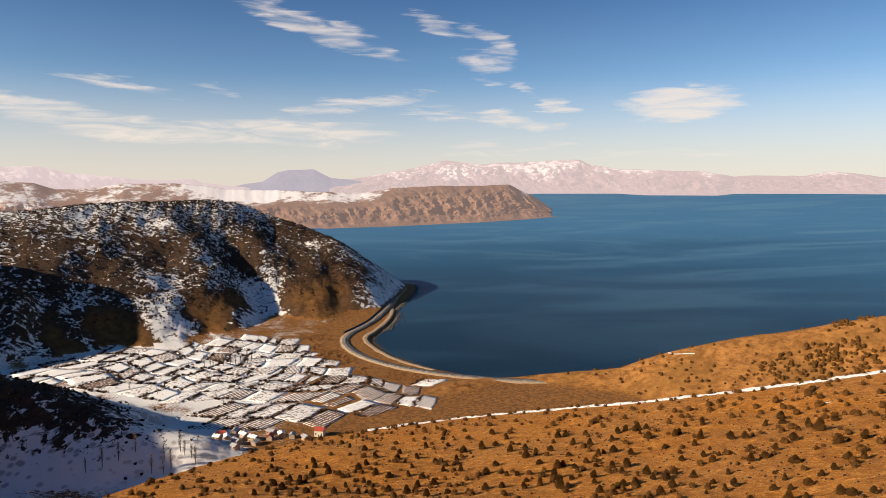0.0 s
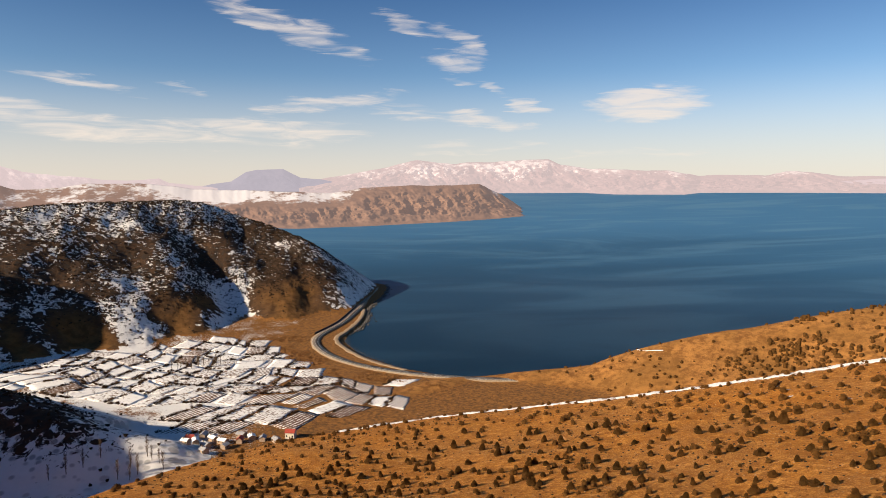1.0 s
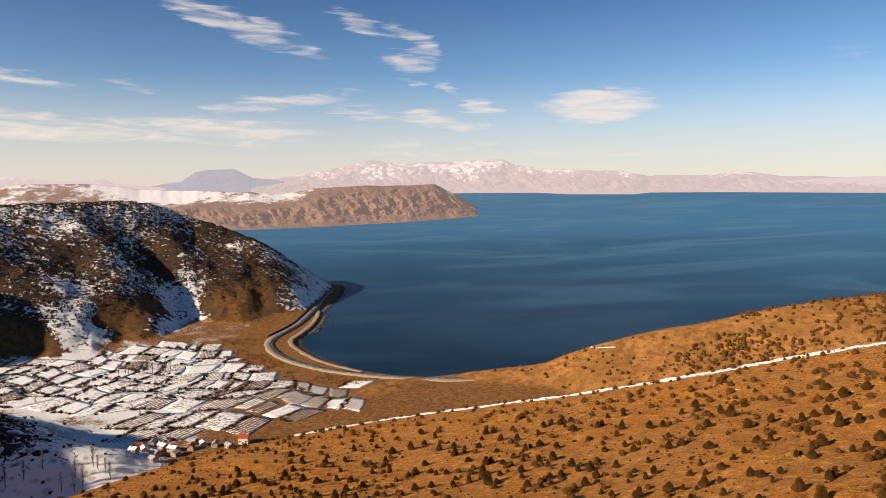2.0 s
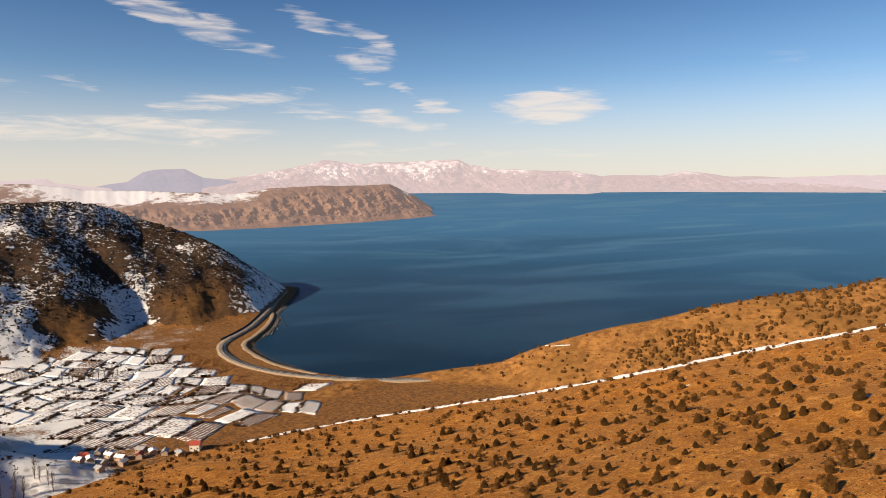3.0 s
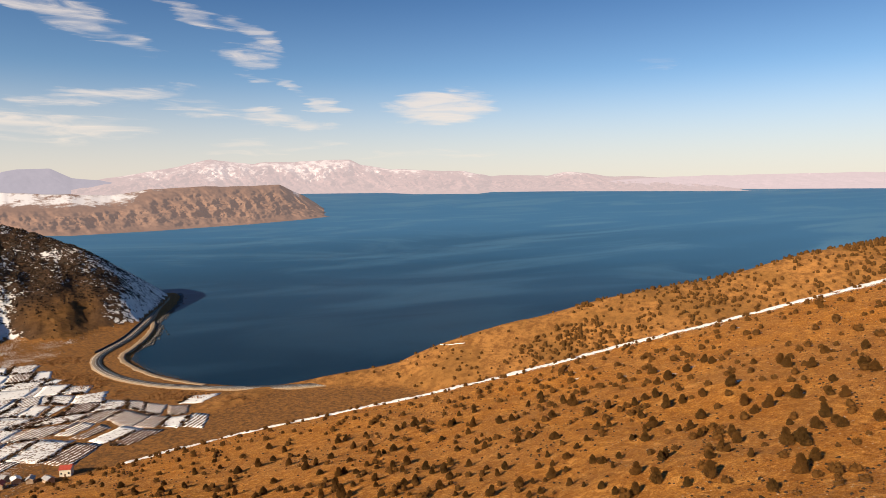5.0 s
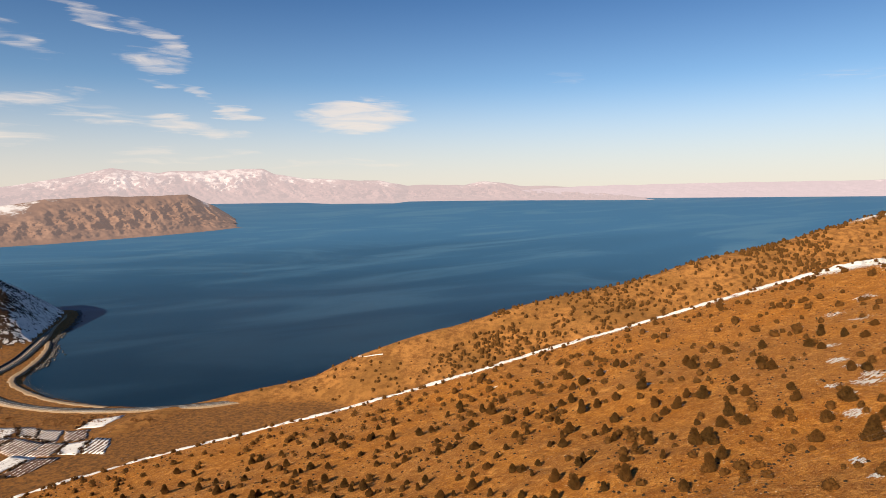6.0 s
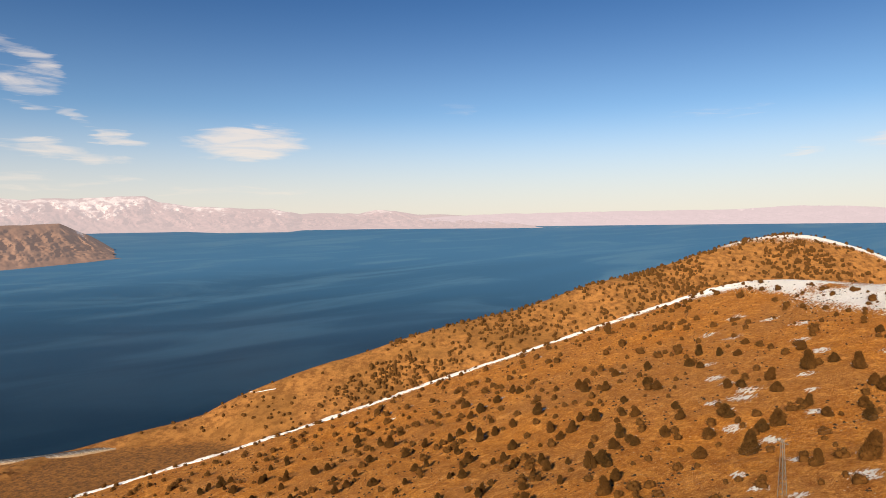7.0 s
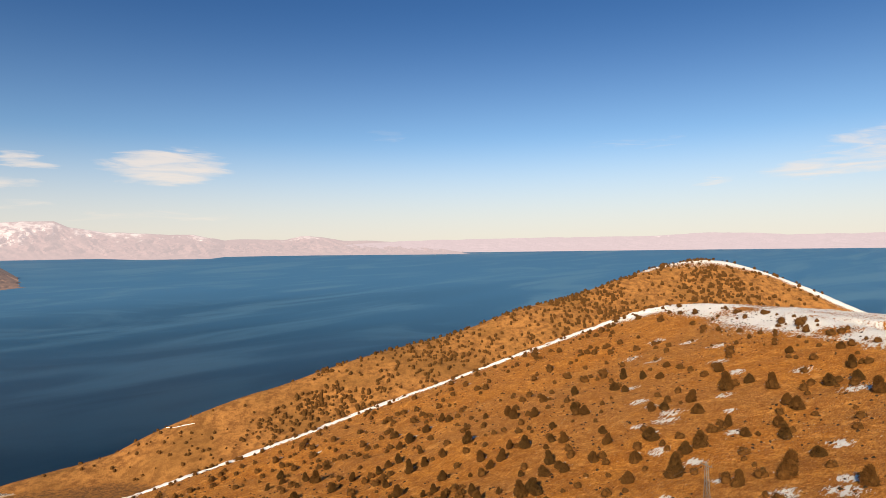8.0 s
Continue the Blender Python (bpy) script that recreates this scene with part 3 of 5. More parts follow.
def build_ground():
    az = np.concatenate([np.arange(-42, 85, 0.18), np.arange(85, 318, 4.0)])
    r = np.concatenate([np.linspace(0.5, 38, 10), 40 * 1.0085 ** np.arange(0, 447)])
    a, rr = np.meshgrid(np.radians(az), r)
    a, rr = a[:, ::-1], rr[:, ::-1]
    x, y = rr * np.sin(a), rr * np.cos(a)
    forms = layers(x, y)
    h1, h2, h3, h4, h5, base, beyond, inland = forms
    z = surface_of(forms)
    me = grid_mesh("ground", x, y, z, closed=True)
    stack = np.stack([h1, h2, h3, h4, h5, base])
    top = stack.argmax(0)
    # how each vertex faces the sun
    n = np.empty(len(me.vertices) * 3, dtype=np.float32)
    me.vertices.foreach_get("normal", n)
    n = n.reshape(*x.shape, 3)
    facing = n @ np.array(sun_vec)
    hill = (top == 0)
    second = (top == 1)
    mount = (top >= 2) & (top <= 4)
    floor = (top == 5)
    big = fbm(x, y, 120, 4)
    snow = np.full(x.shape, -0.6)
    # behind the near crest and on its knoll
    band = np.exp(-((beyond + 2.0) / (5.0 + 0.02 * np.clip(x, 0, 300))) ** 2) * np.clip((x + 60) / 60, 0, 1)
    knoll = np.clip((z - 152) / 14, 0, 1) * np.clip((x - 240) / 60, 0, 1)
    snow = np.where(hill, -0.42 + 0.95 * band + 0.60 * knoll * (0.55 + 0.9 * fbm(x, y, 26, 4, 0.6)) + 0.5 * np.clip((x - 130) / 200, 0, 1) * np.clip((170 - y) / 60, 0, 1), snow)
    snow = np.where(hill, np.minimum(snow, 0.80 + 1.6 * (fbm(x, y, 13, 4, 0.6) - 0.5)), snow)
    # old snow keeps in the lee of the junipers and in small hollows
    lee = np.zeros_like(x)
    shade = -np.array(sun_vec)[:2] / np.hypot(sun_vec.x, sun_vec.y)
    for bx, by, w in JUNIPERS:
        if bx > 95:
            cx, cy = bx + shade[0] * w * 0.85, by + shade[1] * w * 0.85
            lee = np.maximum(lee, np.exp(-((x - cx) ** 2 + (y - cy) ** 2) / (0.42 * w + 0.3) ** 2) * np.clip((bx - 60) / 90, 0, 1))
    for bx, by, w in [(178, 107, 5), (184, 108, 5), (190, 118, 4), (155, 96, 4), (139, 73, 3), (131, 58, 4), (134, 49, 5), (164, 58, 4), (141, 50, 4), (227, 87, 5),
                      (205, 66, 6), (227, 108, 4), (260, 167, 5), (172, 112, 3), (120, 64, 2), (240, 120, 5), (262, 130, 6), (196, 126, 4), (214, 140, 4), (150, 84, 3), (170, 84, 3), (122, 72, 2.5), (248, 150, 5), (275, 150, 5), (285, 170, 6), (186, 92, 3), (128, 80, 2.5), (200, 100, 4)]:
        lee = np.maximum(lee, np.exp(-(((x - bx) ** 2 + (y - by) ** 2) / (1.15 * w) ** 2)))
    snow = np.where(hill, np.maximum(snow, -0.36 + 1.05 * lee), snow)
    d2 = along(x, y, CREST_SECOND)[0]
    cap = np.clip((z - 150) / 26, 0, 1)
    snow = np.where(second, -0.55 + 1.15 * cap + 0.62 * np.exp(-(d2 / 8) ** 2) + 1.1 * np.exp(-(d2 / 26) ** 2) * np.clip((x - 960) / 60, 0, 1) + 0.5 * np.clip((x - 900) / 200, 0, 1) * np.clip((700 - y - x * 0.1) / 300, 0, 1), snow)
    az = np.degrees(np.arctan2(x, y))
    foot = np.clip((66 - z) / 36, 0, 1)
    wave = (fbm(x, y, 60, 3) - 0.5) * 5
    spurs = sum(np.exp(-((az + wave - c) / wd) ** 2) for c, wd in ((-26.8, 2.0), (-18.6, 1.5), (-10.2, 2.6), (-31.5, 1.0))) * foot
    hollow = sum(np.exp(-((az + 0.6 * wave - c) / wd) ** 2) for c, wd in ((-22.6, 2.2), (-14.8, 1.7), (-5.0, 1.6))) * np.clip((75 - z) / 30, 0, 1)
    bare = np.clip(spurs * 1.5 - 0.25, 0, 1) * (top == 2)
    snow = np.where(mount, 0.33 - 0.45 * np.clip(facing - 0.35, -0.4, 0.6) + 0.36 * np.clip((z - 125) / 50, 0, 1) + 0.5 * hollow - 0.9 * bare + 0.9 * (fbm(x, y, 46, 4, 0.6) - 0.5), snow)
    snow = np.where(mount & (inland < 90), snow - 0.2 * np.clip((90 - inland) / 50, 0, 1), snow)
    snow = np.where(top == 4, 0.28 + 0.8 * np.clip((44 - z) / 24, 0, 1), snow)
    snow = np.where(top == 3, 0.34 + 0.35 * np.clip((40 - z) / 30, 0, 1), snow)
    inner = np.clip((inland - 60) / 40, 0, 1)
    snow = np.where(floor, -0.5 + (1.3 + 1.6 * (fbm(x, y, 34, 4, 0.6) - 0.5) - 0.4 * np.clip((y - 770) / 70, 0, 1)) * inner * np.clip((-60 - x) / 110, 0.3, 1), snow)
    me.materials.append(MAT_GROUND)
    set_attr(me, "snow", snow)
    set_attr(me, "mountain", mount.astype(float))
    set_attr(me, "far_slope", second.astype(float))
    set_attr(me, "valley", floor.astype(float))
    set_attr(me, "bare", bare)
    set_attr(me, "scrub", np.clip(0.85 + (big - 0.5) * 1.6 + np.clip((z - 50) / 60, -0.6, 0.4), 0, 1) * mount * (1 - bare))
    return tagged(new("ground", me), "dry orange-brown hills with patches of old snow round a lake bay", "ground", kind="structure")


ground = build_ground()


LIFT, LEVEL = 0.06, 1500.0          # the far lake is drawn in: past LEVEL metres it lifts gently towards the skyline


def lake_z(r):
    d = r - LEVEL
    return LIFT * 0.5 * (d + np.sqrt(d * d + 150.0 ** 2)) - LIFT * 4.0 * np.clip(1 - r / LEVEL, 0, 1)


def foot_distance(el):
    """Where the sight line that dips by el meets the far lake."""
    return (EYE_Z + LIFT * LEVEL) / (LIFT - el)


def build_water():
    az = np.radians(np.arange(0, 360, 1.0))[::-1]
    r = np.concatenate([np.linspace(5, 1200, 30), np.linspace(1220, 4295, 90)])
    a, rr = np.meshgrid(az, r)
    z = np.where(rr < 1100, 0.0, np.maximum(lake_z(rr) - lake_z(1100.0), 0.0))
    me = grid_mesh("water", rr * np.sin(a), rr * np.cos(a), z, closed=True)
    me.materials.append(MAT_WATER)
    return tagged(new("water", me), "calm deep blue lake, paler painted sheen far out, faint streaks", "water", kind="structure")


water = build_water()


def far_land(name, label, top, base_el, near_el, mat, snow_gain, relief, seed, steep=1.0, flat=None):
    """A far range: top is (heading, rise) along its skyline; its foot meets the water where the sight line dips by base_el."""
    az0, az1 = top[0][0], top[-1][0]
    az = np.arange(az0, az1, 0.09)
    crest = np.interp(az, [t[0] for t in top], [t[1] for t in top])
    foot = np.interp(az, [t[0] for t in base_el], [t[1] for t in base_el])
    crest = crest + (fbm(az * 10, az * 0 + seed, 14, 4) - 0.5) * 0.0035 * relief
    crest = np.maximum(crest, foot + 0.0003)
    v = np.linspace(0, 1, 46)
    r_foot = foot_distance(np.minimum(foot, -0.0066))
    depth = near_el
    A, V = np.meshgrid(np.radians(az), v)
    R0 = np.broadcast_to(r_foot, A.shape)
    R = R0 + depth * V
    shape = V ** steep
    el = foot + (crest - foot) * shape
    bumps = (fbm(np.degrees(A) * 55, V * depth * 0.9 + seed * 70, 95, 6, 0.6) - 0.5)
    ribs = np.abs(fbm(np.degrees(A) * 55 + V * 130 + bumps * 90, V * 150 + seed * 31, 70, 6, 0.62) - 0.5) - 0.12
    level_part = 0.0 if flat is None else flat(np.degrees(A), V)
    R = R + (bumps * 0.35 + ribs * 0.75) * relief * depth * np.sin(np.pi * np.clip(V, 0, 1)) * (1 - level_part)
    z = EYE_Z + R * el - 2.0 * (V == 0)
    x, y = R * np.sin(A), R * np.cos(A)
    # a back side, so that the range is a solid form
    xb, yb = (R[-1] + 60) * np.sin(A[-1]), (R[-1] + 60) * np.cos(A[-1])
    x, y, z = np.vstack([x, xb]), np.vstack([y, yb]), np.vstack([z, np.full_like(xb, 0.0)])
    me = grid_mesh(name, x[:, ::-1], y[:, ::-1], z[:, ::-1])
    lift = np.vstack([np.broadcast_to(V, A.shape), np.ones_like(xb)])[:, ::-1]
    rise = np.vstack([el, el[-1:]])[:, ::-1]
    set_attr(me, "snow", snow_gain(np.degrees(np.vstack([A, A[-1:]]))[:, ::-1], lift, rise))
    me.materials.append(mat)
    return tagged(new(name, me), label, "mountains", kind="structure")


# last two values: colour of the painted haze glow, and its share
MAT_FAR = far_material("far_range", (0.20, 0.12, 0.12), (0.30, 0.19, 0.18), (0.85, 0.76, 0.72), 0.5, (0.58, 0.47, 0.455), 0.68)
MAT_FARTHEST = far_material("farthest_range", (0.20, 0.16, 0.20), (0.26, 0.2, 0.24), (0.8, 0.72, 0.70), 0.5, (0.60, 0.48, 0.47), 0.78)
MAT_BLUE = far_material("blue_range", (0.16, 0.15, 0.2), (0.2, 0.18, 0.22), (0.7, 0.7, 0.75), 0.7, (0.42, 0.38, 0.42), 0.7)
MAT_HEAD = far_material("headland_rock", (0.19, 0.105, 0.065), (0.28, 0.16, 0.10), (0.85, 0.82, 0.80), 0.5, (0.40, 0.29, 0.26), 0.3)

MAIN_TOP = [(-9.5, 0.006), (-7.7, 0.0131), (-3.8, 0.0257), (-1.9, 0.0308), (0.6, 0.0418), (2.5, 0.0382), (4.0, 0.0347), (4.5, 0.0364), (7.4, 0.0386),
            (11.9, 0.0412), (12.9, 0.0336), (15.4, 0.0266), (19.9, 0.0233), (21.7, 0.0238), (24.1, 0.0154), (28.9, 0.0146), (30.3, 0.0200),
            (31.8, 0.0185), (34.0, 0.0125), (40.0, 0.009), (43.4, 0.0015), (45.0, -0.0065), (48.9, -0.0096)]
MAIN_FOOT = [(-12, -0.012), (8.9, -0.0088), (15, -0.0088), (17.5, -0.0112), (23.0, -0.0115), (24.2, -0.009), (30, -0.0088), (43, -0.0102), (49.3, -0.0106)]
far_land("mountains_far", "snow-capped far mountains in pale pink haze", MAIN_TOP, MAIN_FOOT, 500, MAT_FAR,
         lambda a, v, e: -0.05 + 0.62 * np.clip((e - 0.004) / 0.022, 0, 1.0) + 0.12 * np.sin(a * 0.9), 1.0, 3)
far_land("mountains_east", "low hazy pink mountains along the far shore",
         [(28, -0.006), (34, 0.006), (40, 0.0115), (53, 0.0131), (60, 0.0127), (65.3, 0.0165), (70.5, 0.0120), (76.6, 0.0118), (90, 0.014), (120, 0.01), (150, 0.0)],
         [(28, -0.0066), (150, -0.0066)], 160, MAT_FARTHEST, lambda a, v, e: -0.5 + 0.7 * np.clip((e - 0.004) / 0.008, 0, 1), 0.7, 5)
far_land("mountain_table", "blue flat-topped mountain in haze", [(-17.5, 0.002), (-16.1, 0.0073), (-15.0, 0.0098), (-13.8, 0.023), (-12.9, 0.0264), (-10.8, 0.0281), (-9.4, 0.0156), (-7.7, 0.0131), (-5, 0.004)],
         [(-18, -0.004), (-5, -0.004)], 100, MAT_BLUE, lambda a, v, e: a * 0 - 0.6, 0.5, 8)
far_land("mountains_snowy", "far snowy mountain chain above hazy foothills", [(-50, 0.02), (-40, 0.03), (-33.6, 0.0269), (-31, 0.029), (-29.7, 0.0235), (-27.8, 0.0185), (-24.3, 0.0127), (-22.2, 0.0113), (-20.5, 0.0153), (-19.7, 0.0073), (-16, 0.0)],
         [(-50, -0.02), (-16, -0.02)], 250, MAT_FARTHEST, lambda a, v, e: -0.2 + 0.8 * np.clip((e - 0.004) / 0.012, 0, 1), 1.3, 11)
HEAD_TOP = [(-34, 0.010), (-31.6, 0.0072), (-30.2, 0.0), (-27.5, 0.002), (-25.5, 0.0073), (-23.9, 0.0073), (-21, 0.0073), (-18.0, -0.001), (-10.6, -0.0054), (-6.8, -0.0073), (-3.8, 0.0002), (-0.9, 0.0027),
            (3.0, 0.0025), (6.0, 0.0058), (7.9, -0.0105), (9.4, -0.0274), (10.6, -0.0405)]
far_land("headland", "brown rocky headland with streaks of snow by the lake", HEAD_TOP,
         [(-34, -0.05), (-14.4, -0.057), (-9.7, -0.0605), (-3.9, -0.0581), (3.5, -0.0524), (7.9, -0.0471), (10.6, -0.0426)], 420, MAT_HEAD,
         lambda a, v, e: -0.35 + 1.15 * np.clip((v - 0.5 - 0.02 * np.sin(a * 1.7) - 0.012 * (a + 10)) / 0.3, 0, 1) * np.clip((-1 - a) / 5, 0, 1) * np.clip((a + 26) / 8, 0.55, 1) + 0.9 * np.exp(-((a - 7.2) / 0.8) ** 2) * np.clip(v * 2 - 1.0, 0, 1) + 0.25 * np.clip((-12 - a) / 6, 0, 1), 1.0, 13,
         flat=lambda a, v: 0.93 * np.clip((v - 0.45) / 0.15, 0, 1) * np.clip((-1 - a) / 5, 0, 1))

# things ---------------------------------------------------------------------------


def part(name, bm, mat, parent, label="", smooth=False):
    me = bpy.data.meshes.new(name)
    bm.to_mesh(me)
    bm.free()
    me.materials.append(mat)
    if smooth:
        me.polygons.foreach_set("use_smooth", np.ones(len(me.polygons), dtype=bool))
    ob = new(name, me)
    ob.parent = parent
    return tagged(ob, label) if label else ob


def box(bm, x0, y0, z0, x1, y1, z1):
    vs = [bm.verts.new(p) for p in ((x0, y0, z0), (x1, y0, z0), (x1, y1, z0), (x0, y1, z0), (x0, y0, z1), (x1, y0, z1), (x1, y1, z1), (x0, y1, z1))]
    for f in ((3, 2, 1, 0), (4, 5, 6, 7), (0, 1, 5, 4), (1, 2, 6, 5), (2, 3, 7, 6), (3, 0, 4, 7)):
        bm.faces.new([vs[i] for i in f])


def rod(bm, a, b, ra, rb, sides=6):
    a, b = Vector(a), Vector(b)
    q = (b - a).to_track_quat("Z", "Y").to_matrix()
    rings = []
    for c, r in ((a, ra), (b, rb)):
        rings.append([bm.verts.new(c + q @ Vector((r * math.cos(2 * math.pi * i / sides), r * math.sin(2 * math.pi * i / sides), 0))) for i in range(sides)])
    for i in range(sides):
        j = (i + 1) % sides
        bm.faces.new((rings[0][i], rings[0][j], rings[1][j], rings[1][i]))
    bm.faces.new(rings[1])


def leaf_material(name, dark, mid, warm):
    m, g = material(name)
    p = g.pos()
    each = g.node("ShaderNodeObjectInfo").outputs["Random"]
    isle = g.node("ShaderNodeNewGeometry").outputs["Random Per Island"]
    col = g.mix(g.band(g.noise(p, 1.4, 4.0, 0.65), 0.35, 0.65), rgb(*dark), rgb(*mid))
    col = g.mix(g.math("MULTIPLY", g.math("ADD", each, isle), 0.4), col, rgb(*warm))
    g.surface(col, 0.85, g.bump(g.noise(p, 6.0, 3.0), 0.5, 0.15), 0.12)
    return m


MAT_JUNIPER = leaf_material("juniper_green", (0.026, 0.015, 0.004), (0.070, 0.037, 0.008), (0.135, 0.053, 0.010))
MAT_SCRUB = leaf_material("dark_scrub", (0.018, 0.013, 0.008), (0.038, 0.024, 0.013), (0.06, 0.032, 0.014))
MAT_TWIG = leaf_material("bare_twigs", (0.10, 0.065, 0.04), (0.17, 0.115, 0.07), (0.21, 0.15, 0.09))
MAT_HEDGE = leaf_material("hedge_twigs", (0.035, 0.020, 0.011), (0.07, 0.040, 0.022), (0.10, 0.056, 0.03))
MAT_REED = leaf_material("dry_reeds", (0.22, 0.10, 0.035), (0.32, 0.16, 0.055), (0.28, 0.12, 0.04))
MAT_STONE = plain("pale_stone", (0.42, 0.27, 0.14), (0.60, 0.42, 0.24), 1.5)
MAT_BARK = plain("bark", (0.09, 0.06, 0.04), (0.15, 0.10, 0.065), 6.0)

pick = random.Random(11)


def clump(bm, centre, radius, rough, level, rnd):
    ball = bmesh.ops.create_icosphere(bm, subdivisions=level, radius=1.0)
    off = Vector((rnd.uniform(0, 90), rnd.uniform(0, 90), rnd.uniform(0, 90)))
    for v in ball["verts"]:
        n = v.co.normalized()
        k = 1 + rough * noise.fractal(n * 1.7 + off, 1.0, 2.0, 4)
        v.co = Vector(centre) + Vector((n.x * radius[0], n.y * radius[1], n.z * radius[2])) * k
    return ball["verts"]


def juniper(seed, tall, lobes):
    """One juniper of unit width, its foot at the origin."""
    rnd = random.Random(seed)
    root = new("juniper", None)
    bm = bmesh.new()
    for i in range(3):
        a = rnd.uniform(0, 6.28)
        rod(bm, (0.03 * i, 0, -0.25), (0.14 * math.cos(a), 0.14 * math.sin(a), 0.35 * tall), 0.05, 0.02, 5)
    part("trunk", bm, MAT_BARK, root, "grey-brown bark")
    bm = bmesh.new()
    tips = []
    for i in range(lobes):
        f = i / max(1, lobes - 1)
        a = rnd.uniform(0, 6.28) + 2.4 * i
        spread = (1 - f ** 1.2) * 0.22 * rnd.uniform(0.7, 1.1)
        r = (0.33 - 0.19 * f) * rnd.uniform(0.85, 1.1)
        c = (spread * math.cos(a), spread * math.sin(a), tall * (0.16 + 0.70 * f))
        for v in clump(bm, c, (r * 0.86, r * 0.86, r), 0.35, 3, rnd):
            tips.append((v.co.copy(), (v.co - Vector(c)).normalized()))
    for p, n in tips:
        for _ in range(3):
            d = (n + Vector((rnd.gauss(0, 0.45), rnd.gauss(0, 0.45), rnd.gauss(0.35, 0.4)))).normalized()
            s = d.cross(Vector((rnd.gauss(0, 1), rnd.gauss(0, 1), rnd.gauss(0, 1)))).normalized() * rnd.uniform(0.014, 0.028)
            q = p + Vector((rnd.gauss(0, 0.03), rnd.gauss(0, 0.03), rnd.gauss(0, 0.03)))
            if q.z < -0.02:
                continue
            bm.faces.new([bm.verts.new(q - s), bm.verts.new(q + s), bm.verts.new(q + d * rnd.uniform(0.07, 0.15))])
    part("crown", bm, MAT_JUNIPER, root, smooth=False)
    return tagged(root, "dark juniper bush on a dry orange hillside", "bush", "junipers on the hillside")


JUNIPER_KINDS = [juniper(1, 1.0, 9), juniper(2, 1.12, 10), juniper(3, 0.8, 8), juniper(4, 0.65, 9), juniper(5, 1.05, 8), juniper(6, 0.9, 11)]
LABELS = ["rounded dark green juniper bush on dry grass", "tall pointed juniper tree on the orange slope", "low bushy juniper on stony ground",
          "wide spreading juniper bush beside old snow", "pointed reddish-brown juniper on the slope", "dense clustered juniper on the dry hillside"]
for kind, text in zip(JUNIPER_KINDS, LABELS):
    kind["label"] = text

scatter = np.random.default_rng(5)
hill_bushes = [(x, y, w if w < 2.6 else 2.6 + 0.5 * (w - 2.6)) for x, y, w in JUNIPERS]
X, Y = scatter.uniform(-125, 350, 16000), scatter.uniform(25, 336, 16000)
d, side, _, _ = along(X, Y, CREST_NEAR)
seen = np.hypot(X - 5, Y - 11) > 130
chance = np.where(seen, 0.085, 0.095) * (0.35 + 1.6 * np.clip(fbm(X, Y, 38, 3) - 0.25, 0, 1)) * np.where(X < 60, 2.2, np.where(X > 105, 1.35, 1.2))
chance = np.where((d < 7) & (X < 330), chance + 0.11, chance)
ok = ((side < 0) | (d < 0.5)) & (scatter.random(16000) < chance)
W = np.where(seen & (X < 105), scatter.uniform(0.9, 2.7, 16000), scatter.uniform(1.2, 3.1, 16000))
wild = []
for x, y, w in zip(X[ok].tolist(), Y[ok].tolist(), W[ok].tolist()):
    if all((x - a) ** 2 + (y - b) ** 2 > (0.42 * (w + c)) ** 2 for a, b, c in hill_bushes + wild):
        wild.append((x, y, w))


def place_juniper(x, y, w):
    kind = pick.choice(JUNIPER_KINDS[:4] if w > 3 else JUNIPER_KINDS)
    h = pick.uniform(0.85, 1.15)
    return kind, pose(x, y, ground_z(x, y) - 0.05 * w, pick.uniform(-6, 6), pick.uniform(-6, 6), pick.uniform(0, 360)) @ Matrix.Diagonal((w * 1.0, w * 1.0, w * h * 0.98, 1))


hill_bushes.sort(key=lambda o: o[0] ** 2 + o[1] ** 2)
singles, joined = hill_bushes[:300], hill_bushes[300:] + wild
placed = {}
for x, y, w in singles:
    kind, m = place_juniper(x, y, w)
    if kind.name in placed:
        copy_thing(kind, m)
    else:
        placed[kind.name] = m
for kind in JUNIPER_KINDS:
    kind.matrix_basis = placed[kind.name]


def many(name, label, category, template, places, mat, kind="stuff"):
    """Many copies of a small form in one mesh: places are x, y, z, width, height, turn."""
    vs, fs = template
    P = np.asarray(places, dtype=float)
    c, s = np.cos(P[:, 5])[:, None], np.sin(P[:, 5])[:, None]
    X = P[:, 0:1] + P[:, 3:4] * (vs[:, 0] * c - vs[:, 1] * s)
    Y = P[:, 1:2] + P[:, 3:4] * (vs[:, 0] * s + vs[:, 1] * c)
    Z = P[:, 2:3] + P[:, 4:5] * vs[:, 2]
    co = np.stack([X, Y, Z], -1).reshape(-1, 3)
    tri = (fs[None] + (np.arange(len(P)) * len(vs))[:, None, None]).reshape(-1, 3)
    me = bpy.data.meshes.new(name)
    me.vertices.add(len(co))
    me.vertices.foreach_set("co", co.astype(np.float32).ravel())
    me.loops.add(tri.size)
    me.loops.foreach_set("vertex_index", tri.astype(np.int32).ravel())
    me.polygons.add(len(tri))
    me.polygons.foreach_set("loop_start", np.arange(0, tri.size, 3, dtype=np.int32))
    me.update(calc_edges=True)
    me.materials.append(mat)
    return tagged(new(name, me), label, category, kind=kind)


def tri_form(bm):
    bmesh.ops.triangulate(bm, faces=bm.faces)
    bm.verts.index_update()
    vs = np.array([v.co[:] for v in bm.verts])
    fs = np.array([[v.index for v in f.verts] for f in bm.faces])
    bm.free()
    return vs, fs


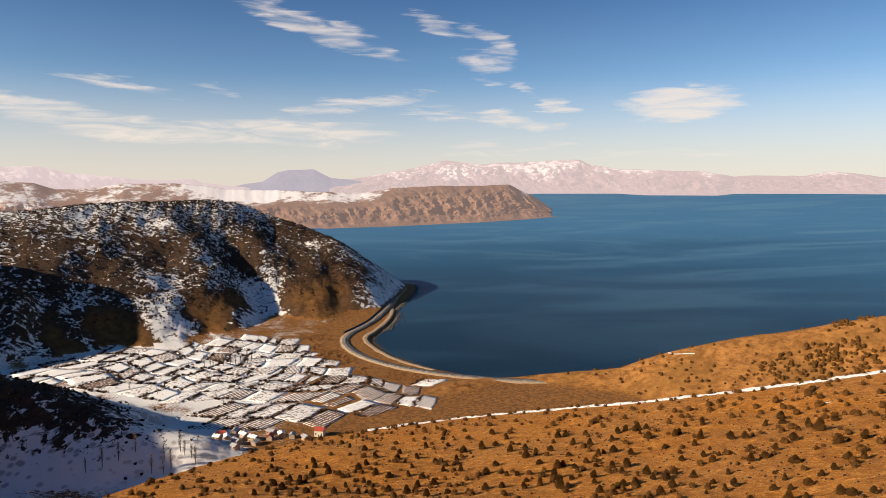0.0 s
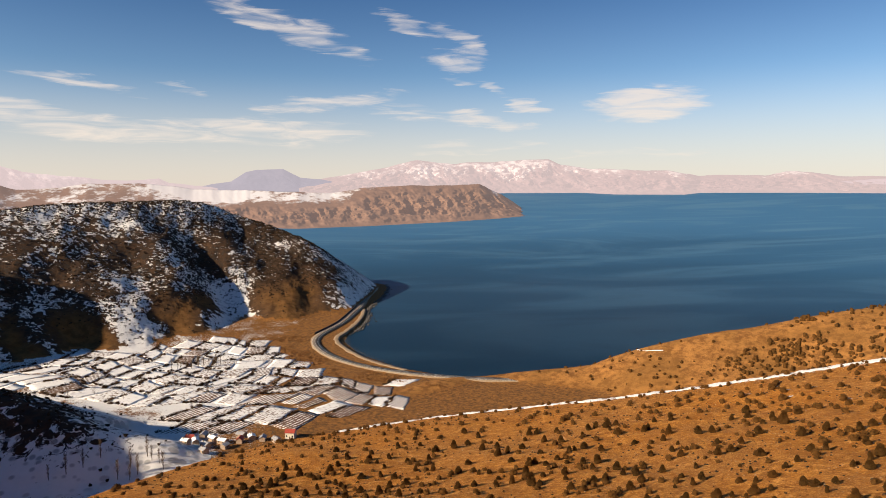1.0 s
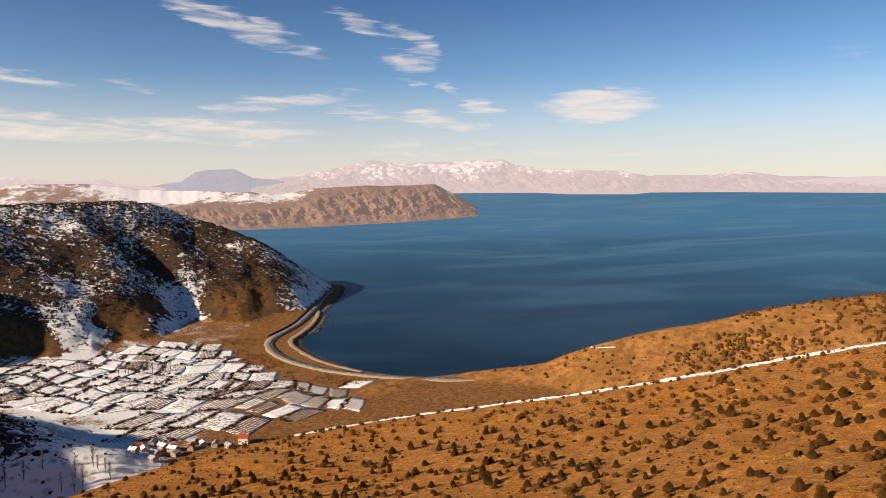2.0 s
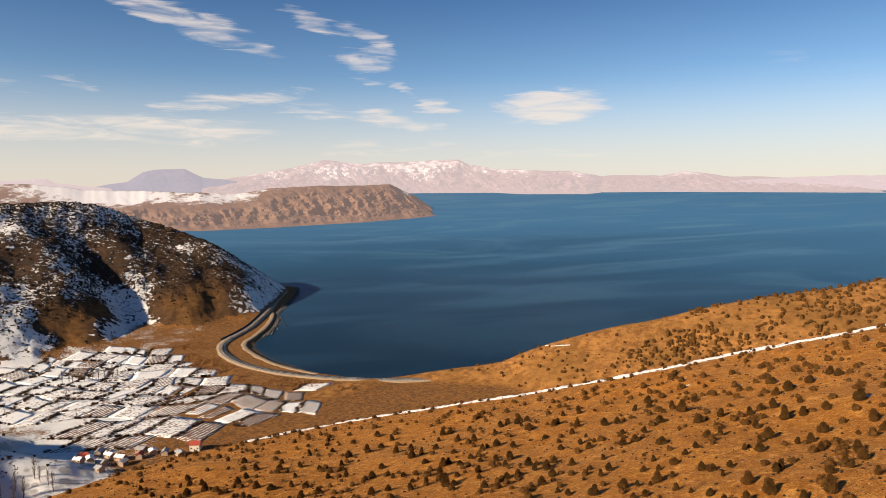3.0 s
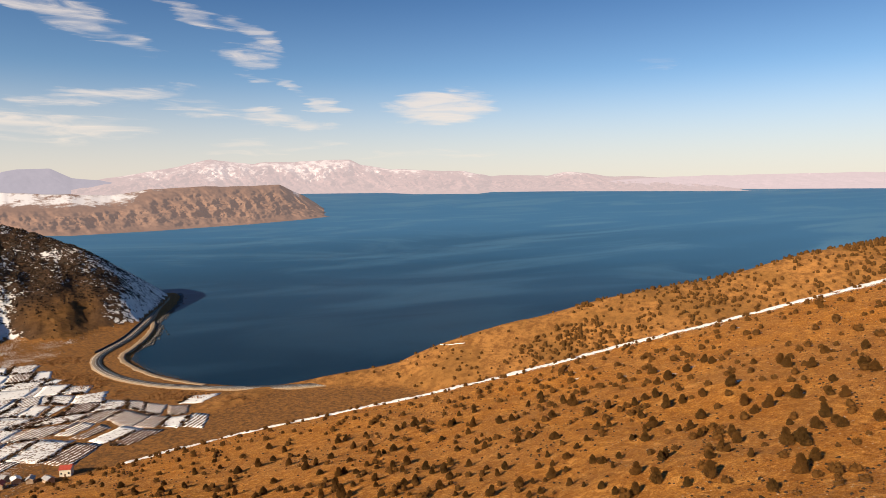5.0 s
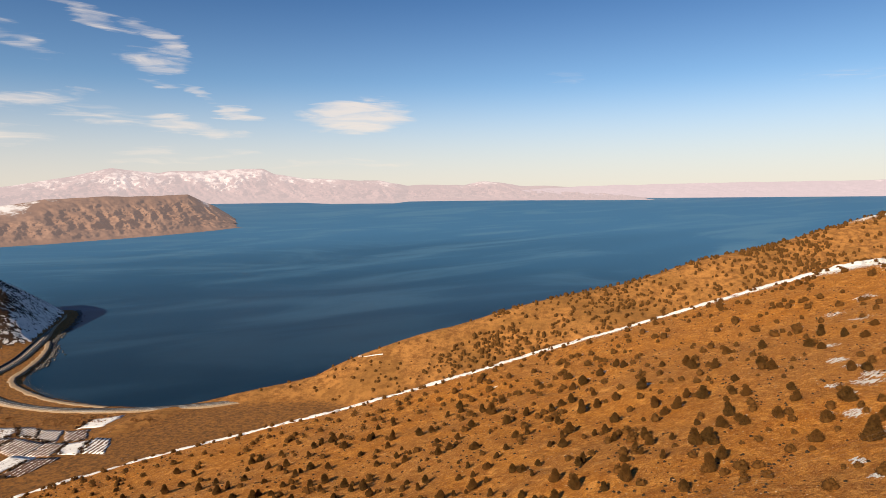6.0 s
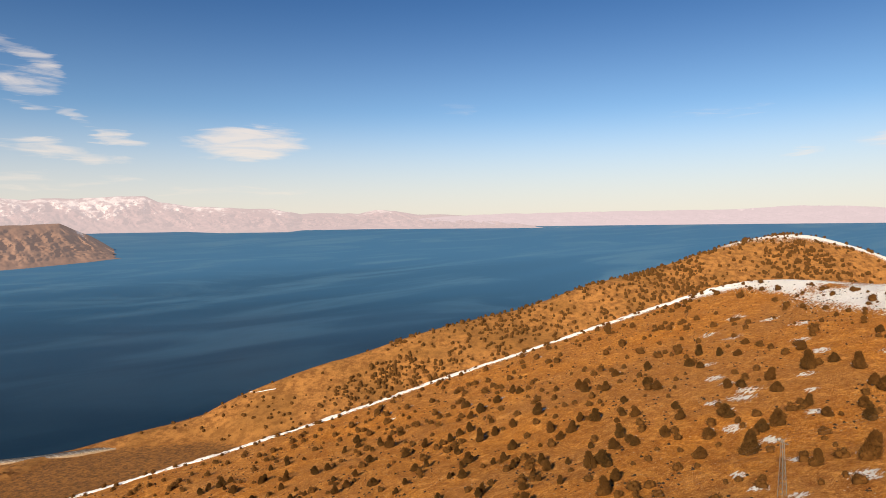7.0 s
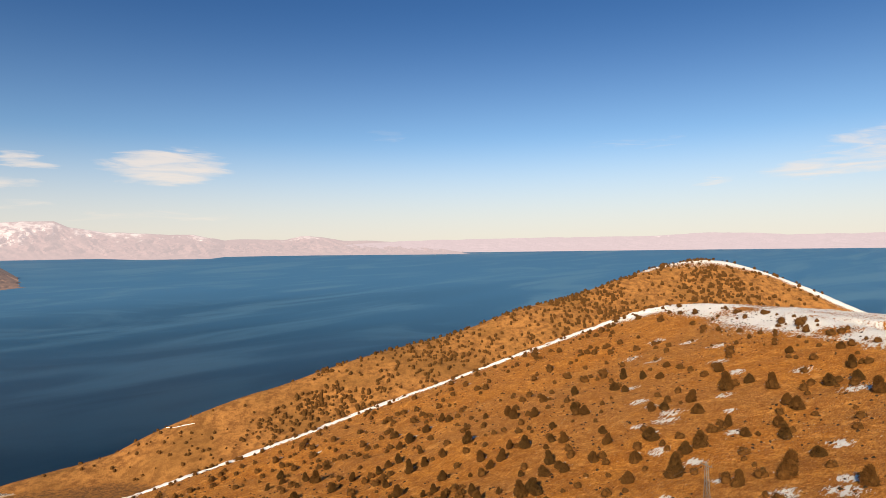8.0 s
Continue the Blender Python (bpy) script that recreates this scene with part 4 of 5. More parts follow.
def bush_form(level, seed, spikes, tall=0.9):
    rnd = random.Random(seed)
    bm = bmesh.new()
    tips = []
    for i in range(3):
        c = (rnd.uniform(-0.16, 0.16), rnd.uniform(-0.16, 0.16), tall * (0.22 + 0.22 * i))
        r = (0.42 - 0.1 * i) * (0.8 if spikes else 1.0)
        tips += [(v.co.copy(), (v.co - Vector(c)).normalized()) for v in clump(bm, c, (r, r, r), 0.5, level, rnd)]
    for p, n in (tips * 5)[:spikes]:
        n = (n + Vector((rnd.gauss(0, 0.4), rnd.gauss(0, 0.4), rnd.gauss(0.2, 0.3)))).normalized()
        p = p + Vector((rnd.gauss(0, 0.04), rnd.gauss(0, 0.04), rnd.gauss(0, 0.04)))
        s = n.cross(Vector((rnd.gauss(0, 1), rnd.gauss(0, 1), rnd.gauss(0, 1)))).normalized() * 0.03
        bm.faces.new([bm.verts.new(p - s), bm.verts.new(p + s), bm.verts.new(p + n * rnd.uniform(0.09, 0.18))])
    return tri_form(bm)


def twig_form(seed, count):
    """Bare shrub: thin upright twigs spreading from the ground."""
    rnd = random.Random(seed)
    bm = bmesh.new()
    for _ in range(count):
        a, t = rnd.uniform(0, 6.28), rnd.uniform(0.1, 0.5)
        b = Vector((rnd.gauss(0, 0.2), rnd.gauss(0, 0.2), 0))
        e = b + Vector((t * math.cos(a), t * math.sin(a), rnd.uniform(0.5, 1.0)))
        s = Vector((math.sin(a + 1), math.cos(a), 0)) * 0.035
        bm.faces.new([bm.verts.new(b - s), bm.verts.new(b + s), bm.verts.new(e + s * 0.4), bm.verts.new(e - s * 0.4)])
    return tri_form(bm)


def on_ground(xy, w, h, sink=0.1):
    xy = np.asarray(xy, dtype=float)
    z = terrain(xy[:, 0], xy[:, 1])
    rs = np.random.default_rng(len(xy))
    return np.stack([xy[:, 0], xy[:, 1], z - sink * np.asarray(h), np.asarray(w), np.asarray(h), rs.random(len(xy)) * 6.28], -1)


half = len(joined) // 2
for piece, seed in ((joined[:half], 21), (joined[half:], 22)):
    P = on_ground([(a, b) for a, b, _ in piece], [c * 1.05 for *_, c in piece], [c * 0.95 for *_, c in piece])
    many("juniper_scrub", "many small dark junipers across the dry slope", "bushes", bush_form(2, seed, 320), P, MAT_JUNIPER)

rs = np.random.default_rng(9)
for name, label, category, mat, count, lo, hi, tall, seed in (
        ("dry_tufts", "low brown tufts of dry brush over the slope", "dry brush", MAT_SCRUB, 5200, 0.35, 1.0, 0.6, 61),
        ("stones", "pale loose stones scattered over the slope", "stones", MAT_STONE, 4200, 0.18, 0.6, 0.5, 62)):
    X, Y = rs.uniform(-120, 345, count * 3), rs.uniform(20, 335, count * 3)
    d, side, _, _ = along(X, Y, CREST_NEAR)
    ok = (side < 0) & (rs.random(count * 3) < np.clip((fbm(X, Y, 24, 4) - 0.3) * 2.4, 0.06, 1))
    X, Y = X[ok][:count], Y[ok][:count]
    w = rs.uniform(lo, hi, len(X)) ** 1.3
    bm = bmesh.new()
    clump(bm, (0, 0, 0.15), (0.5, 0.42, 0.42), 0.7, 1, random.Random(seed))
    many(name, label, category, tri_form(bm), on_ground(np.stack([X, Y], -1), w, w * tall), mat)

# scrub on the second hill
rs = np.random.default_rng(3)
X, Y = rs.uniform(60, 1150, 27000), rs.uniform(330, 760, 27000)
L = layers(X, Y)
d2, s2, z2, _ = along(X, Y, CREST_SECOND)
top = np.stack(L[:6]).argmax(0)
patch = fbm(X, Y, 70, 4)
dense = np.clip((X - 130) / 260, 0.03, 1) * np.clip((patch - 0.33) * 3.2, 0.05, 1) * 0.5
dense = np.where((X > 230) & (X < 420) & (patch > 0.48), dense * 2.0, dense)
keep = (top == 1) & (d2 < 230) & (rs.random(len(X)) < dense) & ((s2 < 0) | (d2 < 12))
w = rs.uniform(2.2, 5.4, keep.sum()) * np.clip(0.7 + X[keep] / 1600, 0.7, 1.3)
many("hill_scrub", "scattered dark junipers over the farther hill", "bushes", bush_form(1, 31, 0), on_ground(np.stack([X[keep], Y[keep]], -1), w, w * 0.95), MAT_JUNIPER)

# scrub on the mountain across the bay
for name, label, win, area, number, odds in (("mountain_scrub", "dense dark scrub over the mountain side", 2, (-1000, 0, 740, 1420), 100000, 0.75),
                                             ("slope_scrub", "dark scrub on the shaded snowy slopes", 4, (-420, -170, 360, 580), 12000, 0.3),
                                             ("spur_scrub", "dark scrub on the shaded spur", 3, (-700, -400, 680, 1000), 12000, 0.5)):
    X, Y = rs.uniform(area[0], area[1], number), rs.uniform(area[2], area[3], number)
    top = np.stack(layers(X, Y)[:6]).argmax(0)
    Z = terrain(X, Y)
    patch = fbm(X, Y, 80, 4)
    d3, s3, _, _ = along(X, Y, CREST_MOUNTAIN)
    low = np.clip((Z - 28) / 40, 0.04, 1)
    keep = (top == win) & (Z > 6) & (rs.random(number) < odds * low * np.clip((patch - 0.3) * 3, 0.1, 1)) & ((win != 2) | (d3 < 20) | (s3 > 0))
    w = rs.uniform(1.4, 3.4, keep.sum())
    many(name, label, "bushes", bush_form(1, 40 + win, 0), on_ground(np.stack([X[keep], Y[keep]], -1), w, w * 0.8), MAT_SCRUB)

# snow along the crest ----------------------------------------------------------------


def snow_material():
    m, g = material("old_snow")
    p = g.pos()
    n = g.noise(p, 0.5, 5.0, 0.6)
    dirt = g.band(g.noise(p, 0.22, 5.0, 0.65), 0.55, 0.75, 0.0, 0.35)
    col = g.mix(dirt, snow_colour(g, p), rgb(0.52, 0.42, 0.32))
    g.surface(col, 0.6, g.bump(n, 0.5, 0.3), 0.3)
    return m


MAT_SNOW = snow_material()


def smooth_line(pts, step):
    """Evenly spaced places along a rounded line."""
    P = np.array(rounded([tuple(map(float, p)) for p in pts], 3))
    run = np.concatenate([[0], np.cumsum(np.hypot(*np.diff(P[:, :2], axis=0).T))])
    s = np.arange(0, run[-1], step)
    return np.stack([np.interp(s, run, P[:, i]) for i in range(P.shape[1])], -1)


def ribbon(name, pts, inner, outer, height, mat, step=4.0, ragged=0.0, skirt=0.6, cols=4, seed=0.0):
    """A strip along a line, from inner to outer metres to its left; height is a function of x and y."""
    P = smooth_line(pts, step)
    T = np.gradient(P[:, :2], axis=0)
    T /= np.linalg.norm(T, axis=1)[:, None]
    N = np.stack([-T[:, 1], T[:, 0]], -1)
    run = np.arange(len(P)) * step
    o = outer + (fbm(run, run * 0 + seed, 6, 4, 0.7) - 0.5) * 2.4 * ragged
    i = inner + (fbm(run, run * 0 + seed + 9, 5, 4, 0.7) - 0.5) * 1.6 * ragged
    u = np.linspace(0, 1, cols)
    off = i[:, None] + (o - i)[:, None] * u
    x, y = P[:, 0:1] + N[:, 0:1] * off, P[:, 1:2] + N[:, 1:2] * off
    z = height(x, y)
    x, y = np.hstack([x[:, :1], x, x[:, -1:]]), np.hstack([y[:, :1], y, y[:, -1:]])
    z = np.hstack([z[:, :1] - skirt, z, z[:, -1:] - skirt])
    me = grid_mesh(name, x, y, z)
    me.materials.append(mat)
    return new(name, me)


crest_run = [p for p in CREST_NEAR if p[0] > -56 and p[1] > 190]
bank = ribbon("snow_bank", crest_run, -4.2, 3.2, lambda x, y: terrain(x, y) + 0.12 + (fbm(x, y, 3.5, 4, 0.6) - 0.45) * 1.3, MAT_SNOW, 0.9, 3.8, 0.9, 12, 4.0)
tagged(bank, "long narrow bank of old snow along the hill crest", "snow", kind="structure")
streak = ribbon("snow_streak", [(229, 645), (233, 635), (242, 630), (250, 626)], -0.4, 0.4, lambda x, y: terrain(x, y) + 0.3, MAT_SNOW, 1.5, 1.0, 0.8, 4, 2.0)
tagged(streak, "thin curved streak of snow on the hill", "snow", kind="structure")

# road round the bay --------------------------------------------------------------------
ROAD = [(150, 640), (95, 648), (53, 656), (-11, 680), (-62, 714), (-103, 765), (-125, 823), (-124, 872), (-102, 938), (-93, 1010), (-84, 1086), (-80, 1180), (-67, 1273), (-85, 1330)]


def level(z):
    return lambda x, y: np.full(np.shape(x), z)


tagged(ribbon("embankment", ROAD, -6.5, 5.8, level(5.0), MAT_GRAVEL, 5, 1.5, 6.0, 3), "tan gravel shoulder of the lake road", "road shoulder", kind="structure")
tagged(ribbon("road", ROAD, -3.9, 3.9, level(5.12), MAT_ASPHALT, 5, 0.0, 0.3, 3), "worn grey asphalt road curving round the bay", "road", kind="structure")
for o in (-3.5, 0.0, 3.5):
    tagged(ribbon("road_marking", ROAD, o - 0.14, o + 0.14, level(5.17), MAT_PAINT, 5, 0.0, 0.02, 2), "faded pale road line", "road marking", kind="structure")
tagged(ribbon("retaining_wall", ROAD[7:11], 5.9, 6.4, level(7.0), plain("dark_wall", (0.05, 0.045, 0.045), (0.09, 0.08, 0.075), 0.8), 5, 0.0, 4.0, 2), "dark low retaining wall beside the road", "wall", kind="structure")
tagged(ribbon("old_track", [(-6, 694), (-55, 742), (-84, 800), (-103, 850), (-88, 905), (-82, 940), (-76, 1000), (-78, 1060)], -4.0, 3.0, lambda x, y: np.maximum(terrain(x, y) + 0.5, 3.6), MAT_GRAVEL, 4, 3.0, 4.0, 4, 3.0),
       "bare tan gravel track on the lake shore", "track", kind="structure")


def rock_form(seed):
    bm = bmesh.new()
    clump(bm, (0, 0, 0.1), (0.55, 0.45, 0.4), 0.6, 1, random.Random(seed))
    return tri_form(bm)


shore = smooth_line([p for p in SHORE if p[0] < -5 and p[1] < 1380], 1.6)
for k, (seed, spread) in enumerate(((1, 1.5), (2, 3.0), (3, 4.5))):
    j = shore + rs.normal(0, spread, shore.shape)
    far = np.clip((j[:, 1] - 860) / 60, 0.25, 1)
    w = rs.uniform(0.9, 2.8, len(j)) * far
    many("shore_rocks", "dark boulders of the lake shore", "rocks", rock_form(seed), np.stack([j[:, 0], j[:, 1], np.full(len(j), 0.3), w * 1.3, w * 1.2, rs.random(len(j)) * 6], -1), MAT_ROCK)

# fields in the valley -------------------------------------------------------------------


def field_material(name, soil, rows, cover):
    m, g = material(name)
    p = g.pos()
    each = g.node("ShaderNodeObjectInfo").outputs["Random"]
    n = g.noise(p, 0.35, 5.0, 0.65)
    spin = g.node("ShaderNodeMapping", None, Vector=p, Rotation=(0, 0, radians(28))).outputs[0]
    wave = g.node("ShaderNodeTexWave", {"wave_type": "BANDS"}, Vector=spin, Scale=0.09, Distortion=2.0, Detail=2.0).outputs["Fac"]
    s = g.math("ADD", g.math("ADD", n, g.math("MULTIPLY", g.math("SUBTRACT", wave, 0.5), rows)), g.math("MULTIPLY", g.math("SUBTRACT", each, 0.5), 0.16))
    lie = g.band(s, cover, cover + 0.08)
    col = g.mix(lie, rgb(*soil), snow_colour(g, p))
    g.surface(col, 0.75, g.bump(g.math("ADD", s, lie), 0.5, 0.3), 0.2)
    return m


MAT_FIELD = field_material("snowy_field", (0.22, 0.13, 0.075), 0.05, 0.35)
MAT_STUBBLE = field_material("half_snowy_field", (0.17, 0.095, 0.055), 0.30, 0.50)
MAT_PLOUGHED = field_material("ploughed_field", (0.14, 0.075, 0.045), 0.42, 0.62)
VALLEY = [(-470, 650), (-420, 780), (-330, 830), (-235, 840), (-165, 800), (-140, 745), (-105, 690), (-55, 655), (15, 640), (0, 575), (-60, 528), (-110, 508), (-190, 500), (-250, 520), (-320, 575)]


def inside(x, y, poly):
    hit = False
    for (ax, ay), (bx, by) in zip(poly, poly[1:] + poly[:1]):
        if (ay > y) != (by > y) and x < (bx - ax) * (y - ay) / (by - ay) + ax:
            hit = not hit
    return hit


plots = random.Random(17)
hedge = []


def field(corners, mat, label):
    """A plot with ragged banks, laid on the valley floor."""
    n = 7
    u = np.linspace(0, 1, n)
    U, V = np.meshgrid(u, u)
    c = np.array(corners)
    x = (c[0, 0] * (1 - U) + c[1, 0] * U) * (1 - V) + (c[3, 0] * (1 - U) + c[2, 0] * U) * V
    y = (c[0, 1] * (1 - U) + c[1, 1] * U) * (1 - V) + (c[3, 1] * (1 - U) + c[2, 1] * U) * V
    edge = np.maximum(np.abs(U - 0.5), np.abs(V - 0.5)) > 0.4
    x = x + edge * (fbm(x, y, 5, 2) - 0.5) * 4.5
    y = y + edge * (fbm(x + 70, y, 5, 2) - 0.5) * 4.5
    z = terrain(x, y) + 0.20
    pad = lambda m: np.pad(m, 1, mode="edge")
    x, y, z = pad(x), pad(y), pad(z)
    z[0], z[-1], z[:, 0], z[:, -1] = z[0] - 1.2, z[-1] - 1.2, z[:, 0] - 1.2, z[:, -1] - 1.2
    me = grid_mesh("field", x, y, z)
    me.flip_normals()
    me.materials.append(mat)
    return tagged(new("field", me), label, "field", "fields in the valley")


turn = radians(-14)
ca, sa = math.cos(turn), math.sin(turn)


def spun(u, v):
    u, v = u + 16 * math.sin(v * 0.016 + 1) + 5 * math.sin(v * 0.06 + u * 0.02), v + 16 * math.sin(u * 0.022) + 6 * math.sin(u * 0.071 + 2)
    return (-180 + u * ca - v * sa, 640 + u * sa + v * ca)


v = -230.0
while v < 230:
    deep = plots.uniform(26, 48)
    u = -330.0 + plots.uniform(0, 20)
    while u < 260:
        wide = plots.uniform(15, 30)
        mid = spun(u + wide / 2, v + deep / 2)
        rim = np.array([mid] + [spun(u + wide * a, v + deep * b) for a, b in ((0, 0), (1, 0), (1, 1), (0, 1))])
        flat = (np.stack(layers(rim[:, 0], rim[:, 1])[:6]).argmax(0) == 5).all()
        if flat and inside(mid[0], mid[1], VALLEY):
            gap = plots.uniform(0.8, 1.8)
            j = lambda: plots.uniform(-4.0, 4.0)
            cs = [spun(u + gap + j(), v + gap + j()), spun(u + wide - gap + j(), v + gap + j()), spun(u + wide - gap + j(), v + deep - gap + j()), spun(u + gap + j(), v + deep - gap + j())]
            bare = math.hypot(mid[0] + 80, mid[1] - 590) < 75
            r = plots.random() + (0.38 if bare else 0)
            if r < 0.86:
                field(cs, MAT_FIELD, "snow-covered farm plot with ragged earth banks")
            elif r < 1.12:
                field(cs, MAT_STUBBLE, "farm plot with thin snow over brown stubble")
            else:
                field(cs, MAT_PLOUGHED, "brown ploughed farm plot with snow in its furrows")
            for a, b, odds in ((cs[0], cs[1], 0.5), (cs[0], cs[3], 0.75)):
                if plots.random() < odds:
                    k = int(math.dist(a, b) / 1.7)
                    hedge += [(a[0] + (b[0] - a[0]) * i / k + plots.gauss(0, 1.0), a[1] + (b[1] - a[1]) * i / k + plots.gauss(0, 1.0)) for i in range(k)]
        u += wide
    v += deep
hedge = [p for p in hedge if plots.random() < 0.8]
cut = len(hedge) // 2
for piece, seed in ((hedge[:cut], 1), (hedge[cut:], 2)):
    w = np.array([plots.uniform(1.1, 3.6) for _ in piece])
    many("hedge", "bare brown hedge shrubs along the plot banks", "hedge", twig_form(seed, 70), on_ground(piece, w * 1.15, w * 0.8), MAT_HEDGE)

# reeds and scrub between the fields and the road
X, Y = rs.uniform(-190, 30, 9000), rs.uniform(620, 860, 9000)
dr, sr, _, _ = along(X, Y, ROAD)
ok = (sr > 0) & (dr > 10) & (dr < 62) & (fbm(X, Y, 22, 3) > 0.45) & np.array([not inside(a, b, VALLEY) for a, b in zip(X, Y)])
w = rs.uniform(1.2, 3.0, ok.sum())
many("reeds", "dry orange reeds and brush beside the road", "reeds", twig_form(5, 26), on_ground(np.stack([X[ok], Y[ok]], -1), w, w * 0.6), MAT_REED)

# village ----------------------------------------------------------------------------------
MAT_RED = plain("red_roof", (0.34, 0.05, 0.03), (0.42, 0.075, 0.045), 1.2, 0.6)
MAT_TIN = plain("grey_roof", (0.30, 0.28, 0.27), (0.42, 0.40, 0.38), 1.0, 0.5)
MAT_MUD = plain("tan_wall", (0.34, 0.24, 0.16), (0.44, 0.32, 0.22), 0.9)
MAT_CREAM = plain("cream_wall", (0.62, 0.55, 0.42), (0.72, 0.64, 0.50), 0.9)
MAT_GLASS = plain("dark_pane", (0.02, 0.022, 0.025), (0.03, 0.032, 0.036), 1.0, 0.15, 0.0, 0.5)
MAT_WOOD = plain("door_wood", (0.12, 0.07, 0.04), (0.17, 0.10, 0.06), 3.0)


def house(x, y, turn, w, d, h, pitch, roof_mat, wall_mat, label):
    root = new("house", None)
    bm = bmesh.new()
    box(bm, -w / 2, -d / 2, -1.5, w / 2, d / 2, h)
    for sx in (-w / 2, w / 2):        # gables
        vs = [bm.verts.new(p) for p in ((sx, -d / 2, h), (sx, d / 2, h), (sx, 0, h + pitch))]
        bm.faces.new(vs if sx > 0 else vs[::-1])
    part("wall", bm, wall_mat, root)
    for sy in (-1, 1):
        bm = bmesh.new()
        e = 0.45
        low, z0 = sy * (d / 2 + e), h - pitch * e / (d / 2)
        vs = [bm.verts.new(p) for p in ((-w / 2 - e, low, z0), (w / 2 + e, low, z0), (w / 2 + e, 0, h + pitch), (-w / 2 - e, 0, h + pitch))]
        vt = [bm.verts.new(v.co + Vector((0, 0, 0.22))) for v in vs]
        bm.faces.new(vt if sy < 0 else vt[::-1])
        bm.faces.new(vs[::-1] if sy < 0 else vs)
        for i in range(4):
            bm.faces.new((vs[i], vs[(i + 1) % 4], vt[(i + 1) % 4], vt[i]))
        bmesh.ops.recalc_face_normals(bm, faces=bm.faces)
        part("roof", bm, roof_mat, root)
    bm = bmesh.new()
    box(bm, w * 0.22, 0.3, h + 0.2, w * 0.22 + 0.6, 0.9, h + pitch + 0.8)
    part("chimney", bm, wall_mat, root)
    bm = bmesh.new()
    box(bm, -0.5, -d / 2 - 0.06, 0, 0.5, -d / 2 + 0.02, 2.0)
    part("door", bm, MAT_WOOD, root, "brown wooden door")
    for wx in (-w * 0.32, w * 0.32):
        for sy in (-1, 1):
            bm = bmesh.new()
            box(bm, wx - 0.55, sy * d / 2 - 0.05, h * 0.35, wx + 0.55, sy * d / 2 + 0.05, h * 0.35 + 1.2)
            part("window", bm, MAT_GLASS, root, "small dark window")
    root.matrix_basis = pose(x, y, ground_z(x, y) + 0.1, 0, 0, turn)
    return tagged(root, label, "house", "houses of the village")


VILLAGE = [(-166, 484), (-159, 474), (-159, 493), (-150, 486), (-141, 480), (-137, 470), (-147, 455), (-129, 482), (-122, 489), (-113, 486), (-131, 494), (-102, 482), (-162, 462), (-150, 468)]
for i, (x, y) in enumerate(VILLAGE):
    r = plots.random()
    w, d = plots.uniform(5.2, 8), plots.uniform(4.2, 5.4)
    if i in (7, 0):
        house(x, y, plots.uniform(0, 180), w, d, 3.0, 1.6, MAT_RED, MAT_MUD, "low village house with a red roof")
    elif r < 0.6:
        house(x, y, plots.uniform(0, 180), w, d, 2.8, 1.2, MAT_SNOW, MAT_MUD, "low mud-walled house with snow on the roof")
    else:
        house(x, y, plots.uniform(0, 180), w, d, 2.8, 1.2, MAT_TIN, MAT_MUD, "low tan house with a grey tin roof")
house(-93, 491, -8, 7.0, 6.4, 5.0, 1.7, MAT_RED, MAT_CREAM, "two-storey cream house with a red roof")

# bare trees -------------------------------------------------------------------------------


def bare_tree(seed, slim):
    rnd = random.Random(seed)
    root = new("bare_tree", None)
    bm = bmesh.new()
    rod(bm, (0, 0, -0.05), (0.01, 0, 0.5), 0.022, 0.014, 6)
    rod(bm, (0.01, 0, 0.5), (0.0, 0.01, 1.0), 0.014, 0.003, 5)
    part("trunk", bm, MAT_BARK, root)
    bm = bmesh.new()
    for i in range(46):
        z = rnd.uniform(0.12, 0.92)
        a = rnd.uniform(0, 6.28)
        l = (0.32 - 0.2 * abs(z - 0.4)) * rnd.uniform(0.6, 1.1)
        e = Vector((slim * l * math.cos(a), slim * l * math.sin(a), z + l * (1.0 - 0.5 * slim)))
        rod(bm, (0, 0, z), e, 0.006, 0.002, 3)
        for _ in range(4):
            t = rnd.uniform(0.3, 1.0)
            p = Vector((0, 0, z)).lerp(e, t)
            q = p + Vector((rnd.gauss(0, 0.05 * slim), rnd.gauss(0, 0.05 * slim), rnd.uniform(0.03, 0.12)))
            s = Vector((rnd.gauss(0, 1), rnd.gauss(0, 1), 0)).normalized() * 0.006
            bm.faces.new([bm.verts.new(p - s), bm.verts.new(p + s), bm.verts.new(q)])
    part("crown", bm, MAT_TWIG, root, "fine bare twigs")
    return tagged(root, "tall bare grey-brown poplar beside snowy fields" if slim < 0.6 else "bare spreading tree among snowy fields", "tree", "bare trees in the valley")


POPLARS = [(-176, 430), (-172, 427), (-187, 410), (-180, 411), (-167, 426), (-163, 422), (-177, 416), (-183, 420), (-209, 412), (-216, 405), (-224, 400), (-202, 421),
           (-253, 690), (-248, 693), (-244, 691), (-240, 696), (-235, 697), (-228, 699), (-224, 703), (-219, 705), (-213, 710), (-209, 713)]
BROAD = [(-329, 593), (-315, 601), (-285, 630), (-293, 605), (-260, 589), (-165, 723), (-305, 640), (-270, 655), (-340, 610), (-232, 640), (-190, 560), (-205, 585), (-150, 505), (-170, 500),
         (-120, 500), (-108, 497), (-140, 500), (-155, 500), (-320, 660), (-345, 650)]
first, home = None, None
